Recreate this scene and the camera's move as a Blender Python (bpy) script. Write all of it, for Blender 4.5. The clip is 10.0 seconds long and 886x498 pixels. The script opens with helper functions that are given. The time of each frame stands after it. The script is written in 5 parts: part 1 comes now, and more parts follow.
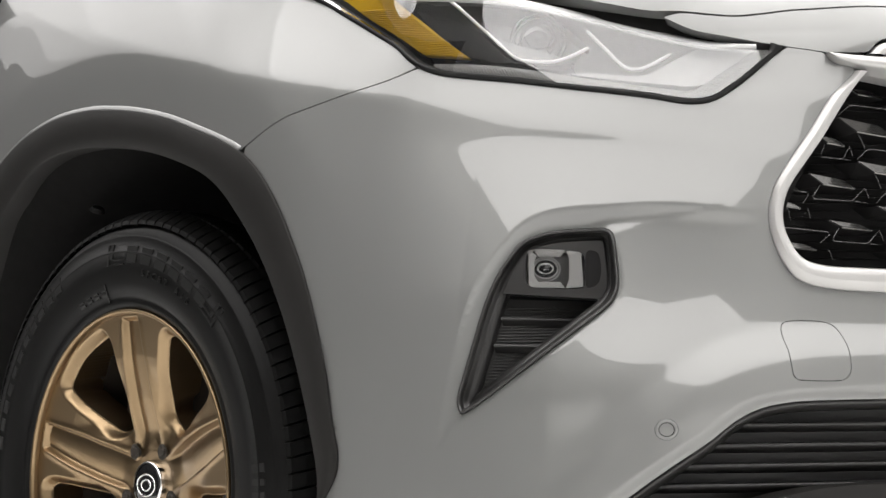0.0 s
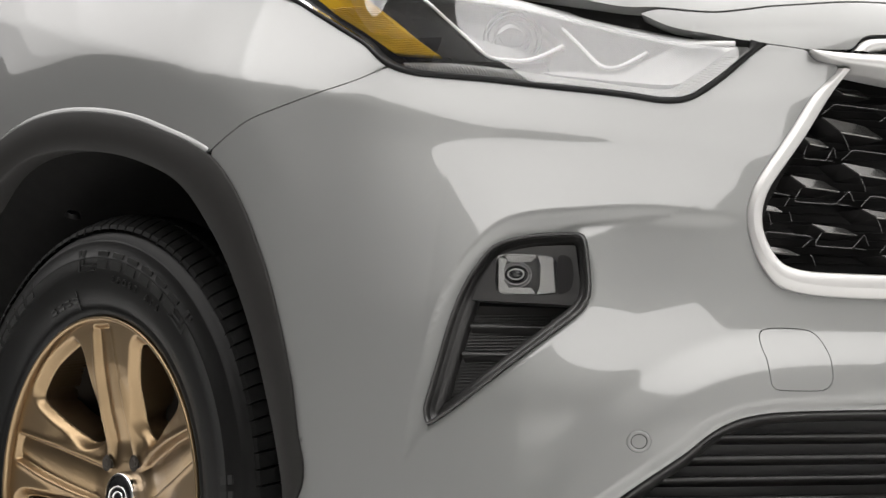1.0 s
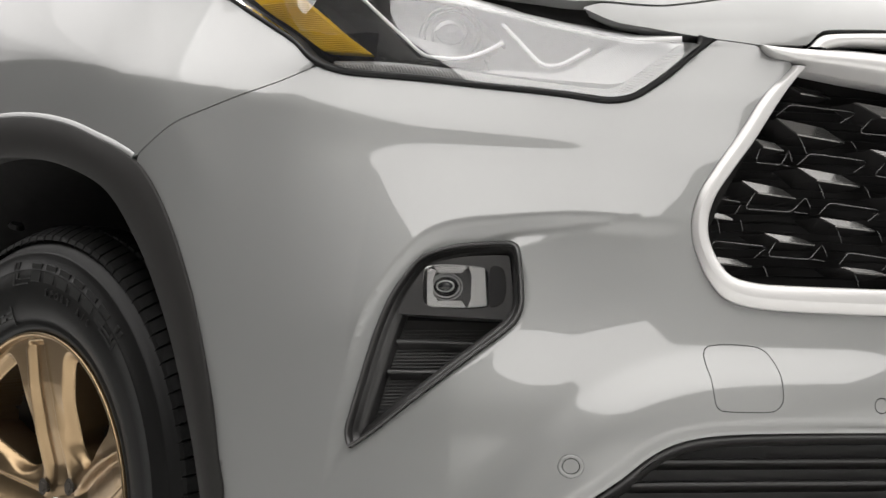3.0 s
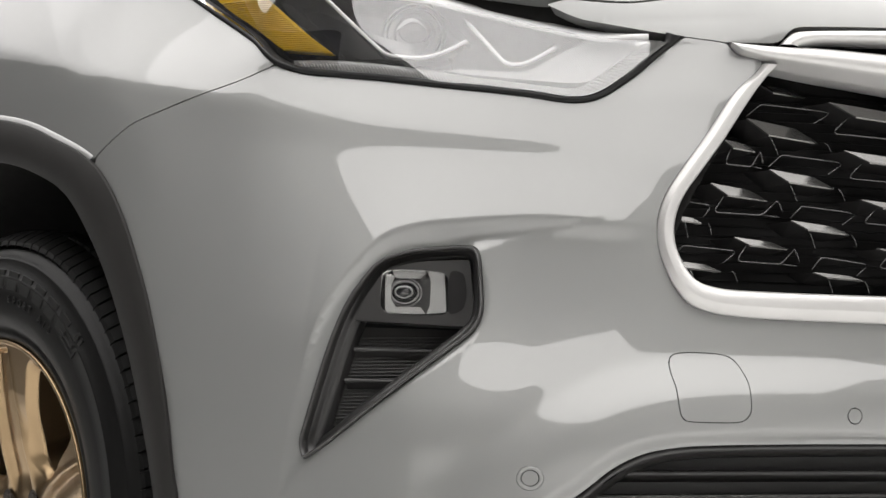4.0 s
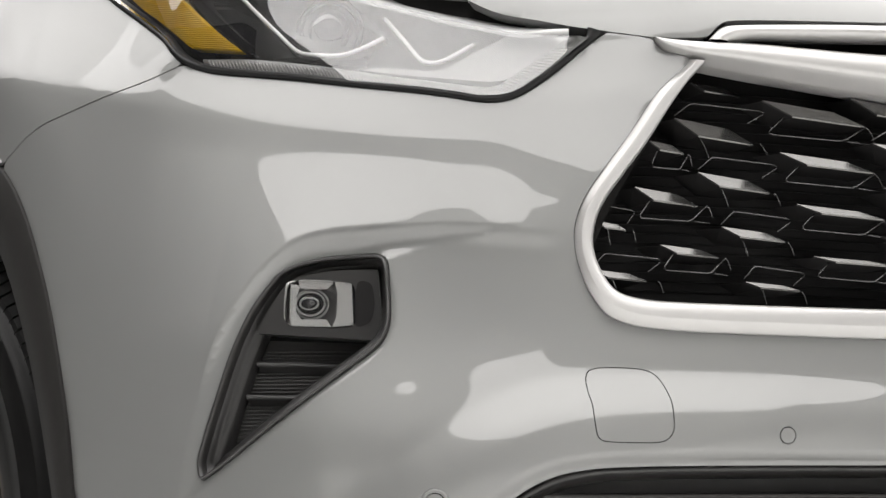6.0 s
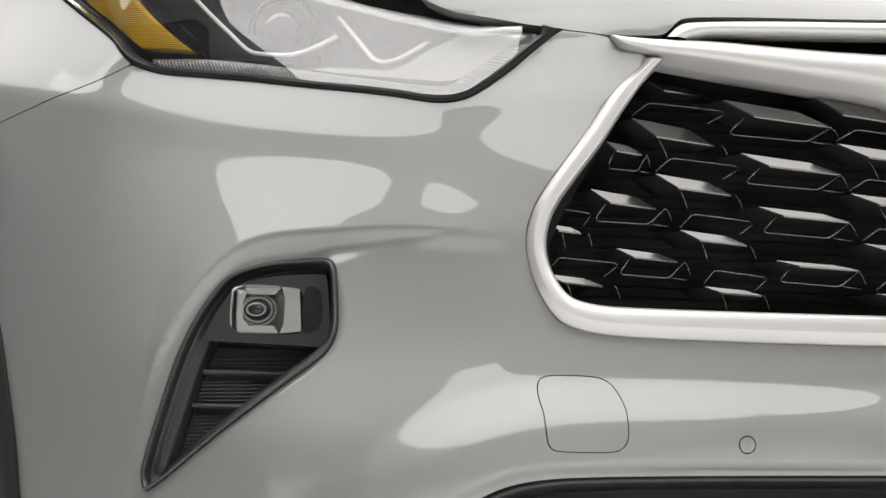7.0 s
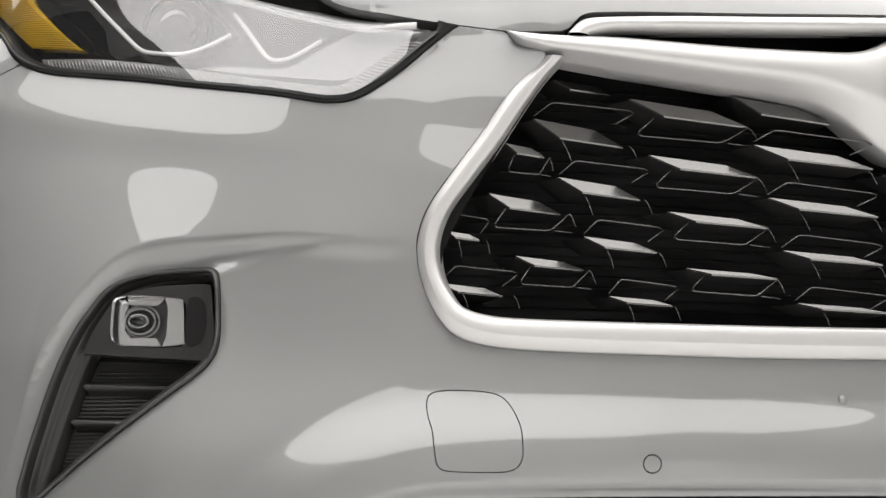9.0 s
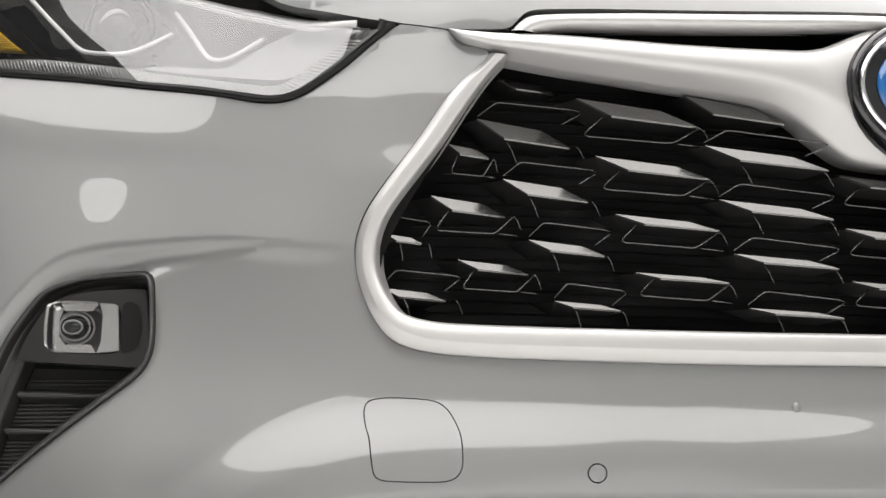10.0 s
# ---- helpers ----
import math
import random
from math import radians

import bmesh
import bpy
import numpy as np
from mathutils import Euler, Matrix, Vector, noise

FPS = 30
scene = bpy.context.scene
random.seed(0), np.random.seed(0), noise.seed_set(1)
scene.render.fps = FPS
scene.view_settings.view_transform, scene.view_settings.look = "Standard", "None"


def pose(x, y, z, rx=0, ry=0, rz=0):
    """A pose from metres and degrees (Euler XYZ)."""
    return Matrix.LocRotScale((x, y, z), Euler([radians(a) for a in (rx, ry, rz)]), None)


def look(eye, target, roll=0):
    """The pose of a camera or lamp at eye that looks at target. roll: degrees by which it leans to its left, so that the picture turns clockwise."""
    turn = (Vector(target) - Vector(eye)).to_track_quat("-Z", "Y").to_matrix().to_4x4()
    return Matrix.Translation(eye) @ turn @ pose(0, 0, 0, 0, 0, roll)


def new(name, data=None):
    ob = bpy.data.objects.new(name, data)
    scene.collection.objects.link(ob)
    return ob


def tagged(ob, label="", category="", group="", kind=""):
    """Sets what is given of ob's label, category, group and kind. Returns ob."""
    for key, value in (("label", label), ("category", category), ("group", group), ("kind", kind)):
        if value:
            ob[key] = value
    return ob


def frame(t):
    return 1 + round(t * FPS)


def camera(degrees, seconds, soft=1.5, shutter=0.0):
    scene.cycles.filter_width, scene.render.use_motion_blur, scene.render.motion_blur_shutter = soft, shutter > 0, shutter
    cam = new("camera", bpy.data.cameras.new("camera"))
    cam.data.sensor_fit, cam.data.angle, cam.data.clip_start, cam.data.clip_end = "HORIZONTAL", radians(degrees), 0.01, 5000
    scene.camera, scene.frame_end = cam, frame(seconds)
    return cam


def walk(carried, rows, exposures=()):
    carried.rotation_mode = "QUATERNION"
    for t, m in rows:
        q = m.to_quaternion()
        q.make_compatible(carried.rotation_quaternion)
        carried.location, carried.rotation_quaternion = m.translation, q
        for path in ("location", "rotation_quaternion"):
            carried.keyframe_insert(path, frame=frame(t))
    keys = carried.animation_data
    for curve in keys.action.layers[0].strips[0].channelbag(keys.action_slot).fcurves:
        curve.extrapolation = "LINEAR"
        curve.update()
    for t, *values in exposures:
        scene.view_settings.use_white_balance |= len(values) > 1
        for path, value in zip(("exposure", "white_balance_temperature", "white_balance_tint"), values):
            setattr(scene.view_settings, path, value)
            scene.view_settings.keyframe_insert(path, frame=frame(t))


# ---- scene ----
cam = camera(21.1, 10.0)
walk(cam, [
    (0.0, look((-2.4167, -1.9228, 0.5054), (-1.2778, -0.2852, 0.6521), -0.338)),
    (0.5, look((-2.3526, -1.9068, 0.5059), (-1.2292, -0.2590, 0.6568), -0.293)),
    (1.0, look((-2.2905, -1.8909, 0.5058), (-1.1822, -0.2333, 0.6614), -0.232)),
    (1.5, look((-2.2303, -1.8751, 0.5054), (-1.1365, -0.2084, 0.6661), -0.163)),
    (2.0, look((-2.1719, -1.8597, 0.5050), (-1.0921, -0.1844, 0.6709), -0.094)),
    (2.5, look((-2.1151, -1.8448, 0.5046), (-1.0489, -0.1614, 0.6757), -0.031)),
    (3.0, look((-2.0598, -1.8306, 0.5046), (-1.0068, -0.1394, 0.6806), 0.024)),
    (3.5, look((-2.0058, -1.8171, 0.5050), (-0.9656, -0.1185, 0.6855), 0.069)),
    (4.0, look((-1.9530, -1.8045, 0.5059), (-0.9255, -0.0986, 0.6904), 0.103)),
    (4.5, look((-1.9011, -1.7928, 0.5074), (-0.8862, -0.0797, 0.6954), 0.126)),
    (5.0, look((-1.8500, -1.7819, 0.5093), (-0.8477, -0.0618, 0.7003), 0.142)),
    (5.5, look((-1.7997, -1.7720, 0.5118), (-0.8099, -0.0449, 0.7053), 0.150)),
    (6.0, look((-1.7500, -1.7628, 0.5147), (-0.7729, -0.0288, 0.7102), 0.154)),
    (6.5, look((-1.7009, -1.7544, 0.5179), (-0.7364, -0.0135, 0.7151), 0.156)),
    (7.0, look((-1.6524, -1.7467, 0.5214), (-0.7006, 0.0010, 0.7199), 0.157)),
    (7.5, look((-1.6045, -1.7395, 0.5250), (-0.6652, 0.0149, 0.7246), 0.158)),
    (8.0, look((-1.5573, -1.7326, 0.5285), (-0.6303, 0.0282, 0.7292), 0.162)),
    (8.5, look((-1.5109, -1.7258, 0.5318), (-0.5957, 0.0410, 0.7338), 0.166)),
    (9.0, look((-1.4656, -1.7188, 0.5346), (-0.5613, 0.0534, 0.7382), 0.169)),
    (9.5, look((-1.4216, -1.7115, 0.5368), (-0.5271, 0.0655, 0.7425), 0.168)),
    (10.0, look((-1.3794, -1.7033, 0.5381), (-0.4928, 0.0772, 0.7468), 0.158)),
])

# ---- light: a photo studio with a large overhead softbox ----
world = bpy.data.worlds.new("studio")
scene.world = world
world.use_nodes = True
world.node_tree.nodes["Background"].inputs[0].default_value = (0.9, 0.95, 1.0, 1)
world.node_tree.nodes["Background"].inputs[1].default_value = 0.02


def area_lamp(name, m, sx, sy, power, colour=(1, 0.972, 0.958)):
    d = bpy.data.lights.new(name, "AREA")
    d.shape, d.size, d.size_y, d.energy, d.color = "RECTANGLE", sx, sy, power, colour
    ob = new(name, d)
    ob.matrix_world = m
    return ob


area_lamp("overhead_softbox", pose(-0.261, -1.320, 3.6), 6.205, 7.840, 615)
for row in range(6):   # the softbox fades towards its far end
    area_lamp("softbox_row", pose(-0.261, 3.1 + row, 3.6), 6.205, 1.0, 78.8 * (0.61 - 0.085 * row))
scene.view_settings.exposure = 0.0


# ---- materials ----
def material(name, colour, rough=0.5, metal=0.0, coat=0.0, coat_rough=0.03, ior=1.5, vary=0.06, scale=6.0, bump=0.0, bump_scale=300.0, **more):
    m = bpy.data.materials.new(name)
    m.use_nodes = True
    nt = m.node_tree
    b = nt.nodes["Principled BSDF"]
    b.inputs["Roughness"].default_value = rough
    b.inputs["Metallic"].default_value = metal
    b.inputs["Coat Weight"].default_value = coat
    b.inputs["Coat Roughness"].default_value = coat_rough
    b.inputs["IOR"].default_value = ior
    for key, value in more.items():
        b.inputs[key.replace("_", " ")].default_value = value
    co = nt.nodes.new("ShaderNodeTexCoord")
    n1 = nt.nodes.new("ShaderNodeTexNoise")
    n1.inputs["Scale"].default_value, n1.inputs["Detail"].default_value = scale, 8
    nt.links.new(co.outputs["Object"], n1.inputs["Vector"])
    mix = nt.nodes.new("ShaderNodeMix")
    mix.data_type = "RGBA"
    mix.inputs[6].default_value = (*[c * (1 - vary) for c in colour], 1)
    mix.inputs[7].default_value = (*[min(c * (1 + vary), 1) for c in colour], 1)
    nt.links.new(n1.outputs[0], mix.inputs[0])
    nt.links.new(mix.outputs[2], b.inputs["Base Color"])
    if bump:
        n2 = nt.nodes.new("ShaderNodeTexNoise")
        n2.inputs["Scale"].default_value, n2.inputs["Detail"].default_value = bump_scale, 3
        nt.links.new(co.outputs["Object"], n2.inputs["Vector"])
        bp = nt.nodes.new("ShaderNodeBump")
        bp.inputs["Strength"].default_value, bp.inputs["Distance"].default_value = bump, 0.0006
        nt.links.new(n2.outputs[0], bp.inputs["Height"])
        nt.links.new(bp.outputs[0], b.inputs["Normal"])
    return m


PAINT = material("grey_paint", (0.188, 0.191, 0.186), 0.52, metal=0.36, coat=1.0, coat_rough=0.012, Coat_IOR=1.55, vary=0.012, scale=3, Specular_IOR_Level=0.1)
CLADDING = material("dark_plastic", (0.014, 0.0134, 0.0126), 0.6, Specular_IOR_Level=0.16, vary=0.15, scale=40, bump=0.25, bump_scale=900)
PLASTIC = material("black_plastic", (0.018, 0.0175, 0.017), 0.38, vary=0.15, scale=40, bump=0.12, bump_scale=900)
LINER = material("wheel_well_felt", (0.011, 0.0108, 0.0105), 0.95, Specular_IOR_Level=0.03, vary=0.3, scale=60, bump=0.5, bump_scale=400)
GLOSS = material("gloss_black", (0.008, 0.008, 0.009), 0.09, coat=0.6, vary=0.1)
# grey metal carries the sheen of the gloss black fin faces
FIN_LIT = material("gloss_black_fin", (0.125, 0.124, 0.12), 0.2, metal=0.85, coat=0.0, vary=0.05)
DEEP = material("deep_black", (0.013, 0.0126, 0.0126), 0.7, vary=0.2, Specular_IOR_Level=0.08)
RUBBER_SEAL = material("black_rubber_seal", (0.008, 0.008, 0.008), 0.42, Specular_IOR_Level=0.22, vary=0.1, scale=30)
CHROME = material("satin_silver", (0.41, 0.405, 0.397), 0.36, metal=0.4, coat=0.3, vary=0.02, scale=20)
BRIGHT = material("bright_chrome", (0.88, 0.88, 0.88), 0.06, metal=1.0, vary=0.01)
LAMP_SILVER = material("lamp_reflector", (0.40, 0.40, 0.395), 0.3, metal=0.6, vary=0.03, scale=30)
LAMP_BLACK = material("lamp_black", (0.012, 0.012, 0.012), 0.22, vary=0.1)
LIGHT_GUIDE = material("light_guide", (0.85, 0.85, 0.84), 0.2, vary=0.02)
AMBER = material("amber_reflector", (0.56, 0.35, 0.006), 0.25, coat=0.4, vary=0.12, scale=60, bump=0.4, bump_scale=500)
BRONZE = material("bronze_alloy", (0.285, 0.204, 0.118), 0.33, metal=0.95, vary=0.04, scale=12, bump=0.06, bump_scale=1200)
# bronze with the shade inside the wheel mixed into its colour
BRONZE_SHADED = material("bronze_barrel", (0.03, 0.024, 0.018), 0.6, metal=0.3, vary=0.1)
RUBBER = material("tyre_rubber", (0.0045, 0.0045, 0.0043), 0.44, Specular_IOR_Level=0.17, vary=0.2, scale=25, bump=0.3, bump_scale=700)
RUBBER_MARK = material("tyre_marking", (0.011, 0.011, 0.0106), 0.42, vary=0.1)
BLUE = material("badge_blue", (0.006, 0.085, 0.26), 0.12, coat=0.8, vary=0.05)
FLOOR_M = material("studio_floor", (0.84, 0.84, 0.83), 0.5, vary=0.06, scale=1.5, bump=0.1, bump_scale=60)
WALL_M = material("studio_wall", (0.62, 0.62, 0.61), 0.8, vary=0.05, scale=1.0)

DRAPE = material("dark_drape", (0.03, 0.03, 0.03), 0.9, vary=0.15, scale=3.0)


def glass(name, colour=(1, 1, 1), rough=0.0, ior=1.5):
    """A thin clear cover: lets light through, with the reflection of its outer face."""
    m = bpy.data.materials.new(name)
    m.use_nodes = True
    nt = m.node_tree
    nt.nodes.clear()
    out = nt.nodes.new("ShaderNodeOutputMaterial")
    tr, gl, mx, fr = (nt.nodes.new(k) for k in ("ShaderNodeBsdfTransparent", "ShaderNodeBsdfGlossy", "ShaderNodeMixShader", "ShaderNodeFresnel"))
    tr.inputs[0].default_value = (*colour, 1)
    gl.inputs["Roughness"].default_value = rough
    fr.inputs["IOR"].default_value = ior
    for a, b in ((fr.outputs[0], mx.inputs[0]), (tr.outputs[0], mx.inputs[1]), (gl.outputs[0], mx.inputs[2]), (mx.outputs[0], out.inputs[0])):
        nt.links.new(a, b)
    return m


LENS = glass("clear_lens", (0.96, 0.96, 0.96), 0.01, 2.1)
FOG_LENS = glass("fog_lens", (0.95, 0.95, 0.95), 0.01, 1.5)


# ---- mesh tools ----
def link_mesh(name, verts, faces, mat, parent=None, label="", normals=None, smooth=True):
    me = bpy.data.meshes.new(name)
    me.from_pydata([tuple(p) for p in verts], [], [tuple(q) for q in faces])
    me.materials.append(mat)
    if smooth:
        me.polygons.foreach_set("use_smooth", [True] * len(me.polygons))
    if normals is not None:
        me.normals_split_custom_set_from_vertices([tuple(n) for n in normals])
    me.update()
    ob = new(name, me)
    if parent is not None:
        ob.parent = parent
    if label:
        ob["label"] = label
    return ob


def part(name, bm, mat, parent, label=""):
    me = bpy.data.meshes.new(name)
    bm.to_mesh(me)
    bm.free()
    me.materials.append(mat)
    ob = new(name, me)
    ob.parent = parent
    if label:
        ob["label"] = label
    return ob


def both(verts, faces, normals=None):
    """The half and its mirror image across the car's middle, in one mesh."""
    v = np.asarray(verts, float)
    w = v * (-1, 1, 1)
    f = [tuple(q) for q in faces] + [tuple(i + len(v) for i in reversed(q)) for q in faces]
    n = None if normals is None else np.concatenate([normals, np.asarray(normals) * (-1, 1, 1)])
    return np.concatenate([v, w]), f, n


def spline(points, closed=False, n=10):
    """A smooth curve through the points; a point given twice is a corner."""
    pts = [np.array(p, float) for p in points]
    out, count = [], len(pts)
    for i in range(count if closed else count - 1):
        p1, p2 = pts[i], pts[(i + 1) % count]
        if np.allclose(p1, p2):
            continue
        p0 = pts[(i - 1) % count] if closed or i else p1
        p3 = pts[(i + 2) % count] if closed or i + 2 < count else p2
        d1 = np.linalg.norm((p2 - p1) * (0.0165, 1))
        m1 = (p2 - p0) / 2 if not np.allclose(p0, p1) else (p2 - p1)
        m2 = (p3 - p1) / 2 if not np.allclose(p3, p2) else (p2 - p1)
        for m, q in ((m1, p0), (m2, p3)):
            size = np.linalg.norm(m * (0.0165, 1))
            if size > 1.2 * d1:
                m *= 1.2 * d1 / size
        for k in range(n):
            s = k / n
            out.append((2 * s**3 - 3 * s**2 + 1) * p1 + (s**3 - 2 * s**2 + s) * m1 + (-2 * s**3 + 3 * s**2) * p2 + (s**3 - s**2) * m2)
    if not closed:
        out.append(pts[-1])
    return np.array(out)


def resample(curve, n, scale=(0.0165, 1)):
    curve = np.asarray(curve, float)
    d = np.r_[0, np.cumsum(np.linalg.norm(np.diff(curve * scale, axis=0), axis=1))]
    s = np.linspace(0, d[-1], n)
    return np.stack([np.interp(s, d, curve[:, i]) for i in range(2)], -1)


def inside(poly, pts):
    x, y = pts[:, 0], pts[:, 1]
    hit = np.zeros(len(pts), bool)
    a = poly
    b = np.roll(poly, -1, 0)
    for (x1, y1), (x2, y2) in zip(a, b):
        if y1 != y2:
            c = ((y1 > y) != (y2 > y)) & (x < (x2 - x1) * (y - y1) / (y2 - y1) + x1)
            hit ^= c
    return hit


def near_line(curve, pts):
    """Distance of points to a polyline."""
    best = np.full(len(pts), 9.0)
    for p, q in zip(curve[:-1], curve[1:]):
        d = q - p
        s = np.clip(((pts - p) @ d) / max(d @ d, 1e-12), 0, 1)
        best = np.minimum(best, np.linalg.norm(pts - p - s[:, None] * d, axis=1))
    return best


from mathutils.geometry import delaunay_2d_cdt


def sheet(outline, holes, fn, step, thick, scale=(0.0165, 1.0), turn=1, lines=()):
    """A smooth sheet on the surface fn(u, v) inside the outline, with holes and an edge turned inwards by thick; mesh edges follow the lines. Returns verts, faces, normals."""
    sc = np.array(scale)
    loops = []
    for lp in [outline] + list(holes):
        lp = np.asarray(lp, float) * sc
        seg = np.linalg.norm(np.diff(np.r_[lp, lp[:1]], axis=0), axis=1).sum()
        closed = np.r_[lp, lp[:1]]
        keep = [closed[0]]
        for p in closed[1:]:
            gap = np.linalg.norm(p - keep[-1])
            if gap < step * 0.25:
                continue
            k = max(1, int(round(gap / step)))
            base = keep[-1]
            keep += [base + (p - base) * (i + 1) / k for i in range(k)]
        if np.linalg.norm(keep[-1] - keep[0]) < step * 0.25:
            keep.pop()
        loops.append(np.array(keep))
    lo, hi = loops[0].min(0), loops[0].max(0)
    nx, ny = int((hi[0] - lo[0]) / step) + 2, int((hi[1] - lo[1]) / (step * 0.866)) + 2
    gx, gy = np.meshgrid(np.arange(nx), np.arange(ny))
    g = np.stack([lo[0] + (gx + 0.5 * (gy % 2)) * step, lo[1] + gy * step * 0.866], -1).reshape(-1, 2)
    ok = inside(loops[0], g)
    for lp in loops[1:]:
        ok &= ~inside(lp, g)
    for lp in loops:
        ok[ok] &= near_line(np.r_[lp, lp[:1]], g[ok]) > step * 0.55
    tracks = []
    for line in lines:
        line = np.asarray(line, float) * sc
        line = resample(line, int(np.linalg.norm(np.diff(line, axis=0), axis=1).sum() / step) + 2, (1, 1))
        for lp in loops:
            line = line[near_line(np.r_[lp, lp[:1]], line) > step * 0.55]
        for lp in loops[1:]:
            line = line[~inside(lp, line)]
        tracks.append(line)
        ok[ok] &= near_line(line, g[ok]) > step * 0.55
    g = g[ok]
    pts = np.concatenate(loops + [g] + tracks)
    edges, k = [], 0
    for lp in loops:
        n = len(lp)
        edges += [(k + i, k + (i + 1) % n) for i in range(n)]
        k += n
    co, ed, fa, *_ = delaunay_2d_cdt([Vector(p) for p in pts], edges, [], 0, 1e-7)
    co = np.array([(c.x, c.y) for c in co])
    fa = np.array([q[:3] for q in fa])
    mid = co[fa].mean(1)
    ok = inside(loops[0], mid)
    for lp in loops[1:]:
        ok &= ~inside(lp, mid)
    fa = fa[ok]
    area = np.cross(co[fa[:, 1]] - co[fa[:, 0]], co[fa[:, 2]] - co[fa[:, 0]])
    fa[area > 0] = fa[area > 0][:, ::-1]
    uv = co / sc
    P = fn(uv[:, 0], uv[:, 1])
    e = 1e-4
    tu = fn(uv[:, 0] + e / sc[0], uv[:, 1]) - fn(uv[:, 0] - e / sc[0], uv[:, 1])
    tv = fn(uv[:, 0], uv[:, 1] + e / sc[1]) - fn(uv[:, 0], uv[:, 1] - e / sc[1])
    N = turn * np.cross(tv, tu)
    N /= np.linalg.norm(N, axis=1, keepdims=True)
    faces = [tuple(q) for q in fa]
    flip = np.mean([np.dot(np.cross(P[b] - P[a], P[c] - P[a]), N[a]) for a, b, c in faces[:200]]) < 0
    if flip:
        faces = [q[::-1] for q in faces]
    verts, normals = [P], [N]
    if thick:
        count = {}
        for a, b, c in faces:
            for pq in ((a, b), (b, c), (c, a)):
                count[pq] = 1
        rim = [pq for pq in count if (pq[1], pq[0]) not in count]
        base = len(P)
        ids = {}
        extra = []
        for a, b in rim:
            for q in (a, b):
                if q not in ids:
                    ids[q] = base + len(extra)
                    extra += [P[q], P[q] - N[q] * 0.0015, P[q] - N[q] * thick]
            i, j = ids[a], ids[b]
            faces += [(j, i, i + 1, j + 1), (j + 1, i + 1, i + 2, j + 2)]
        verts.append(np.array(extra))
        normals.append(np.zeros((len(extra), 3)))
    return np.concatenate(verts), faces, np.concatenate(normals)


def strip(edge_a, edge_b, profile, fn, n=90):
    """A moulding between two curves on the surface: profile rows are (share of the way across, height over the skin)."""
    a, b = resample(edge_a, n), resample(edge_b, n)
    rows = [fn(*((1 - s) * a + s * b).T, h) for s, h in profile]
    m = len(profile)
    verts = np.stack(rows, 1).reshape(-1, 3)
    faces = [(i * m + j, i * m + j + 1, (i + 1) * m + j + 1, (i + 1) * m + j) for i in range(n - 1) for j in range(m - 1)]
    return verts, faces


def outward(verts, faces, centre):
    """Turns all faces of a strip so that its front looks away from the centre."""
    verts = np.asarray(verts)
    s = 0.0
    for q in faces:
        p = verts[list(q)]
        s += np.dot(np.cross(p[1] - p[0], p[2] - p[0]), p.mean(0) - centre)
    return faces if s > 0 else [tuple(reversed(q)) for q in faces]


def tube(points, radius, sides=6):
    """Verts and faces of a thin rod along points."""
    pts = [Vector(p) for p in points]
    verts, faces = [], []
    for i, p in enumerate(pts):
        d = (pts[min(i + 1, len(pts) - 1)] - pts[max(i - 1, 0)]).normalized()
        x = d.cross(Vector((0, 0, 1)))
        x = x.normalized() if x.length > 1e-3 else Vector((1, 0, 0))
        y = d.cross(x)
        verts += [p + radius * (math.cos(k * math.tau / sides) * x + math.sin(k * math.tau / sides) * y) for k in range(sides)]
    for i in range(len(pts) - 1):
        faces += [(i * sides + k, i * sides + (k + 1) % sides, (i + 1) * sides + (k + 1) % sides, (i + 1) * sides + k) for k in range(sides)]
    faces += [tuple(range(sides))[::-1], tuple(range((len(pts) - 1) * sides, len(pts) * sides))]
    return [tuple(v) for v in verts], faces


# ---- the car's skin ----
CX, CY = 0.0, 0.92          # axis of the body's rounded front
SX, SY, SN = 0.925, 0.92, 3.3


def sstep(a, b, x):
    k = np.clip((x - a) / (b - a), 0, 1)
    return k * k * (3 - 2 * k)


def plan(u):
    """Radius of the plan outline at the angle u (degrees from straight ahead towards the car's right side)."""
    a = np.radians(np.abs(u))
    front = ((np.abs(np.sin(a)) / SX) ** SN + (np.abs(np.cos(a)) / SY) ** SN) ** (-1 / SN)
    side = SX / np.maximum(np.sin(a), 0.2)
    return np.where(np.abs(u) > 90, side, front)


def radius(u, v):
    w = np.abs(u)
    lean = 0.0088 + 0.1373 * np.exp(-((w - 49.7) / 14.45) ** 2)
    k = 1 - lean * 0.1 * np.logaddexp(0, np.minimum((v - 0.55) / 0.38, 1.2) / 0.1)
    k = k - 0.035 * sstep(0.45, 0.10, v)
    return plan(u) * k


TOP = 0.931


def roll(u):
    """Radius with which the skin rolls over the top: tight on the nose, wide on the fenders."""
    return 0.16 - 0.065 * (1 - sstep(35, 42, np.abs(u))) + 0.84 * sstep(62, 74, np.abs(u))


def cubic(x, knots):
    """Weights of the uniform cubic B-spline's control points at x."""
    s = np.abs((np.asarray(x)[..., None] - knots) / (knots[1] - knots[0]))
    return np.where(s < 1, 2 / 3 - s**2 + s**3 / 2, np.where(s < 2, (2 - s) ** 3 / 6, 0))


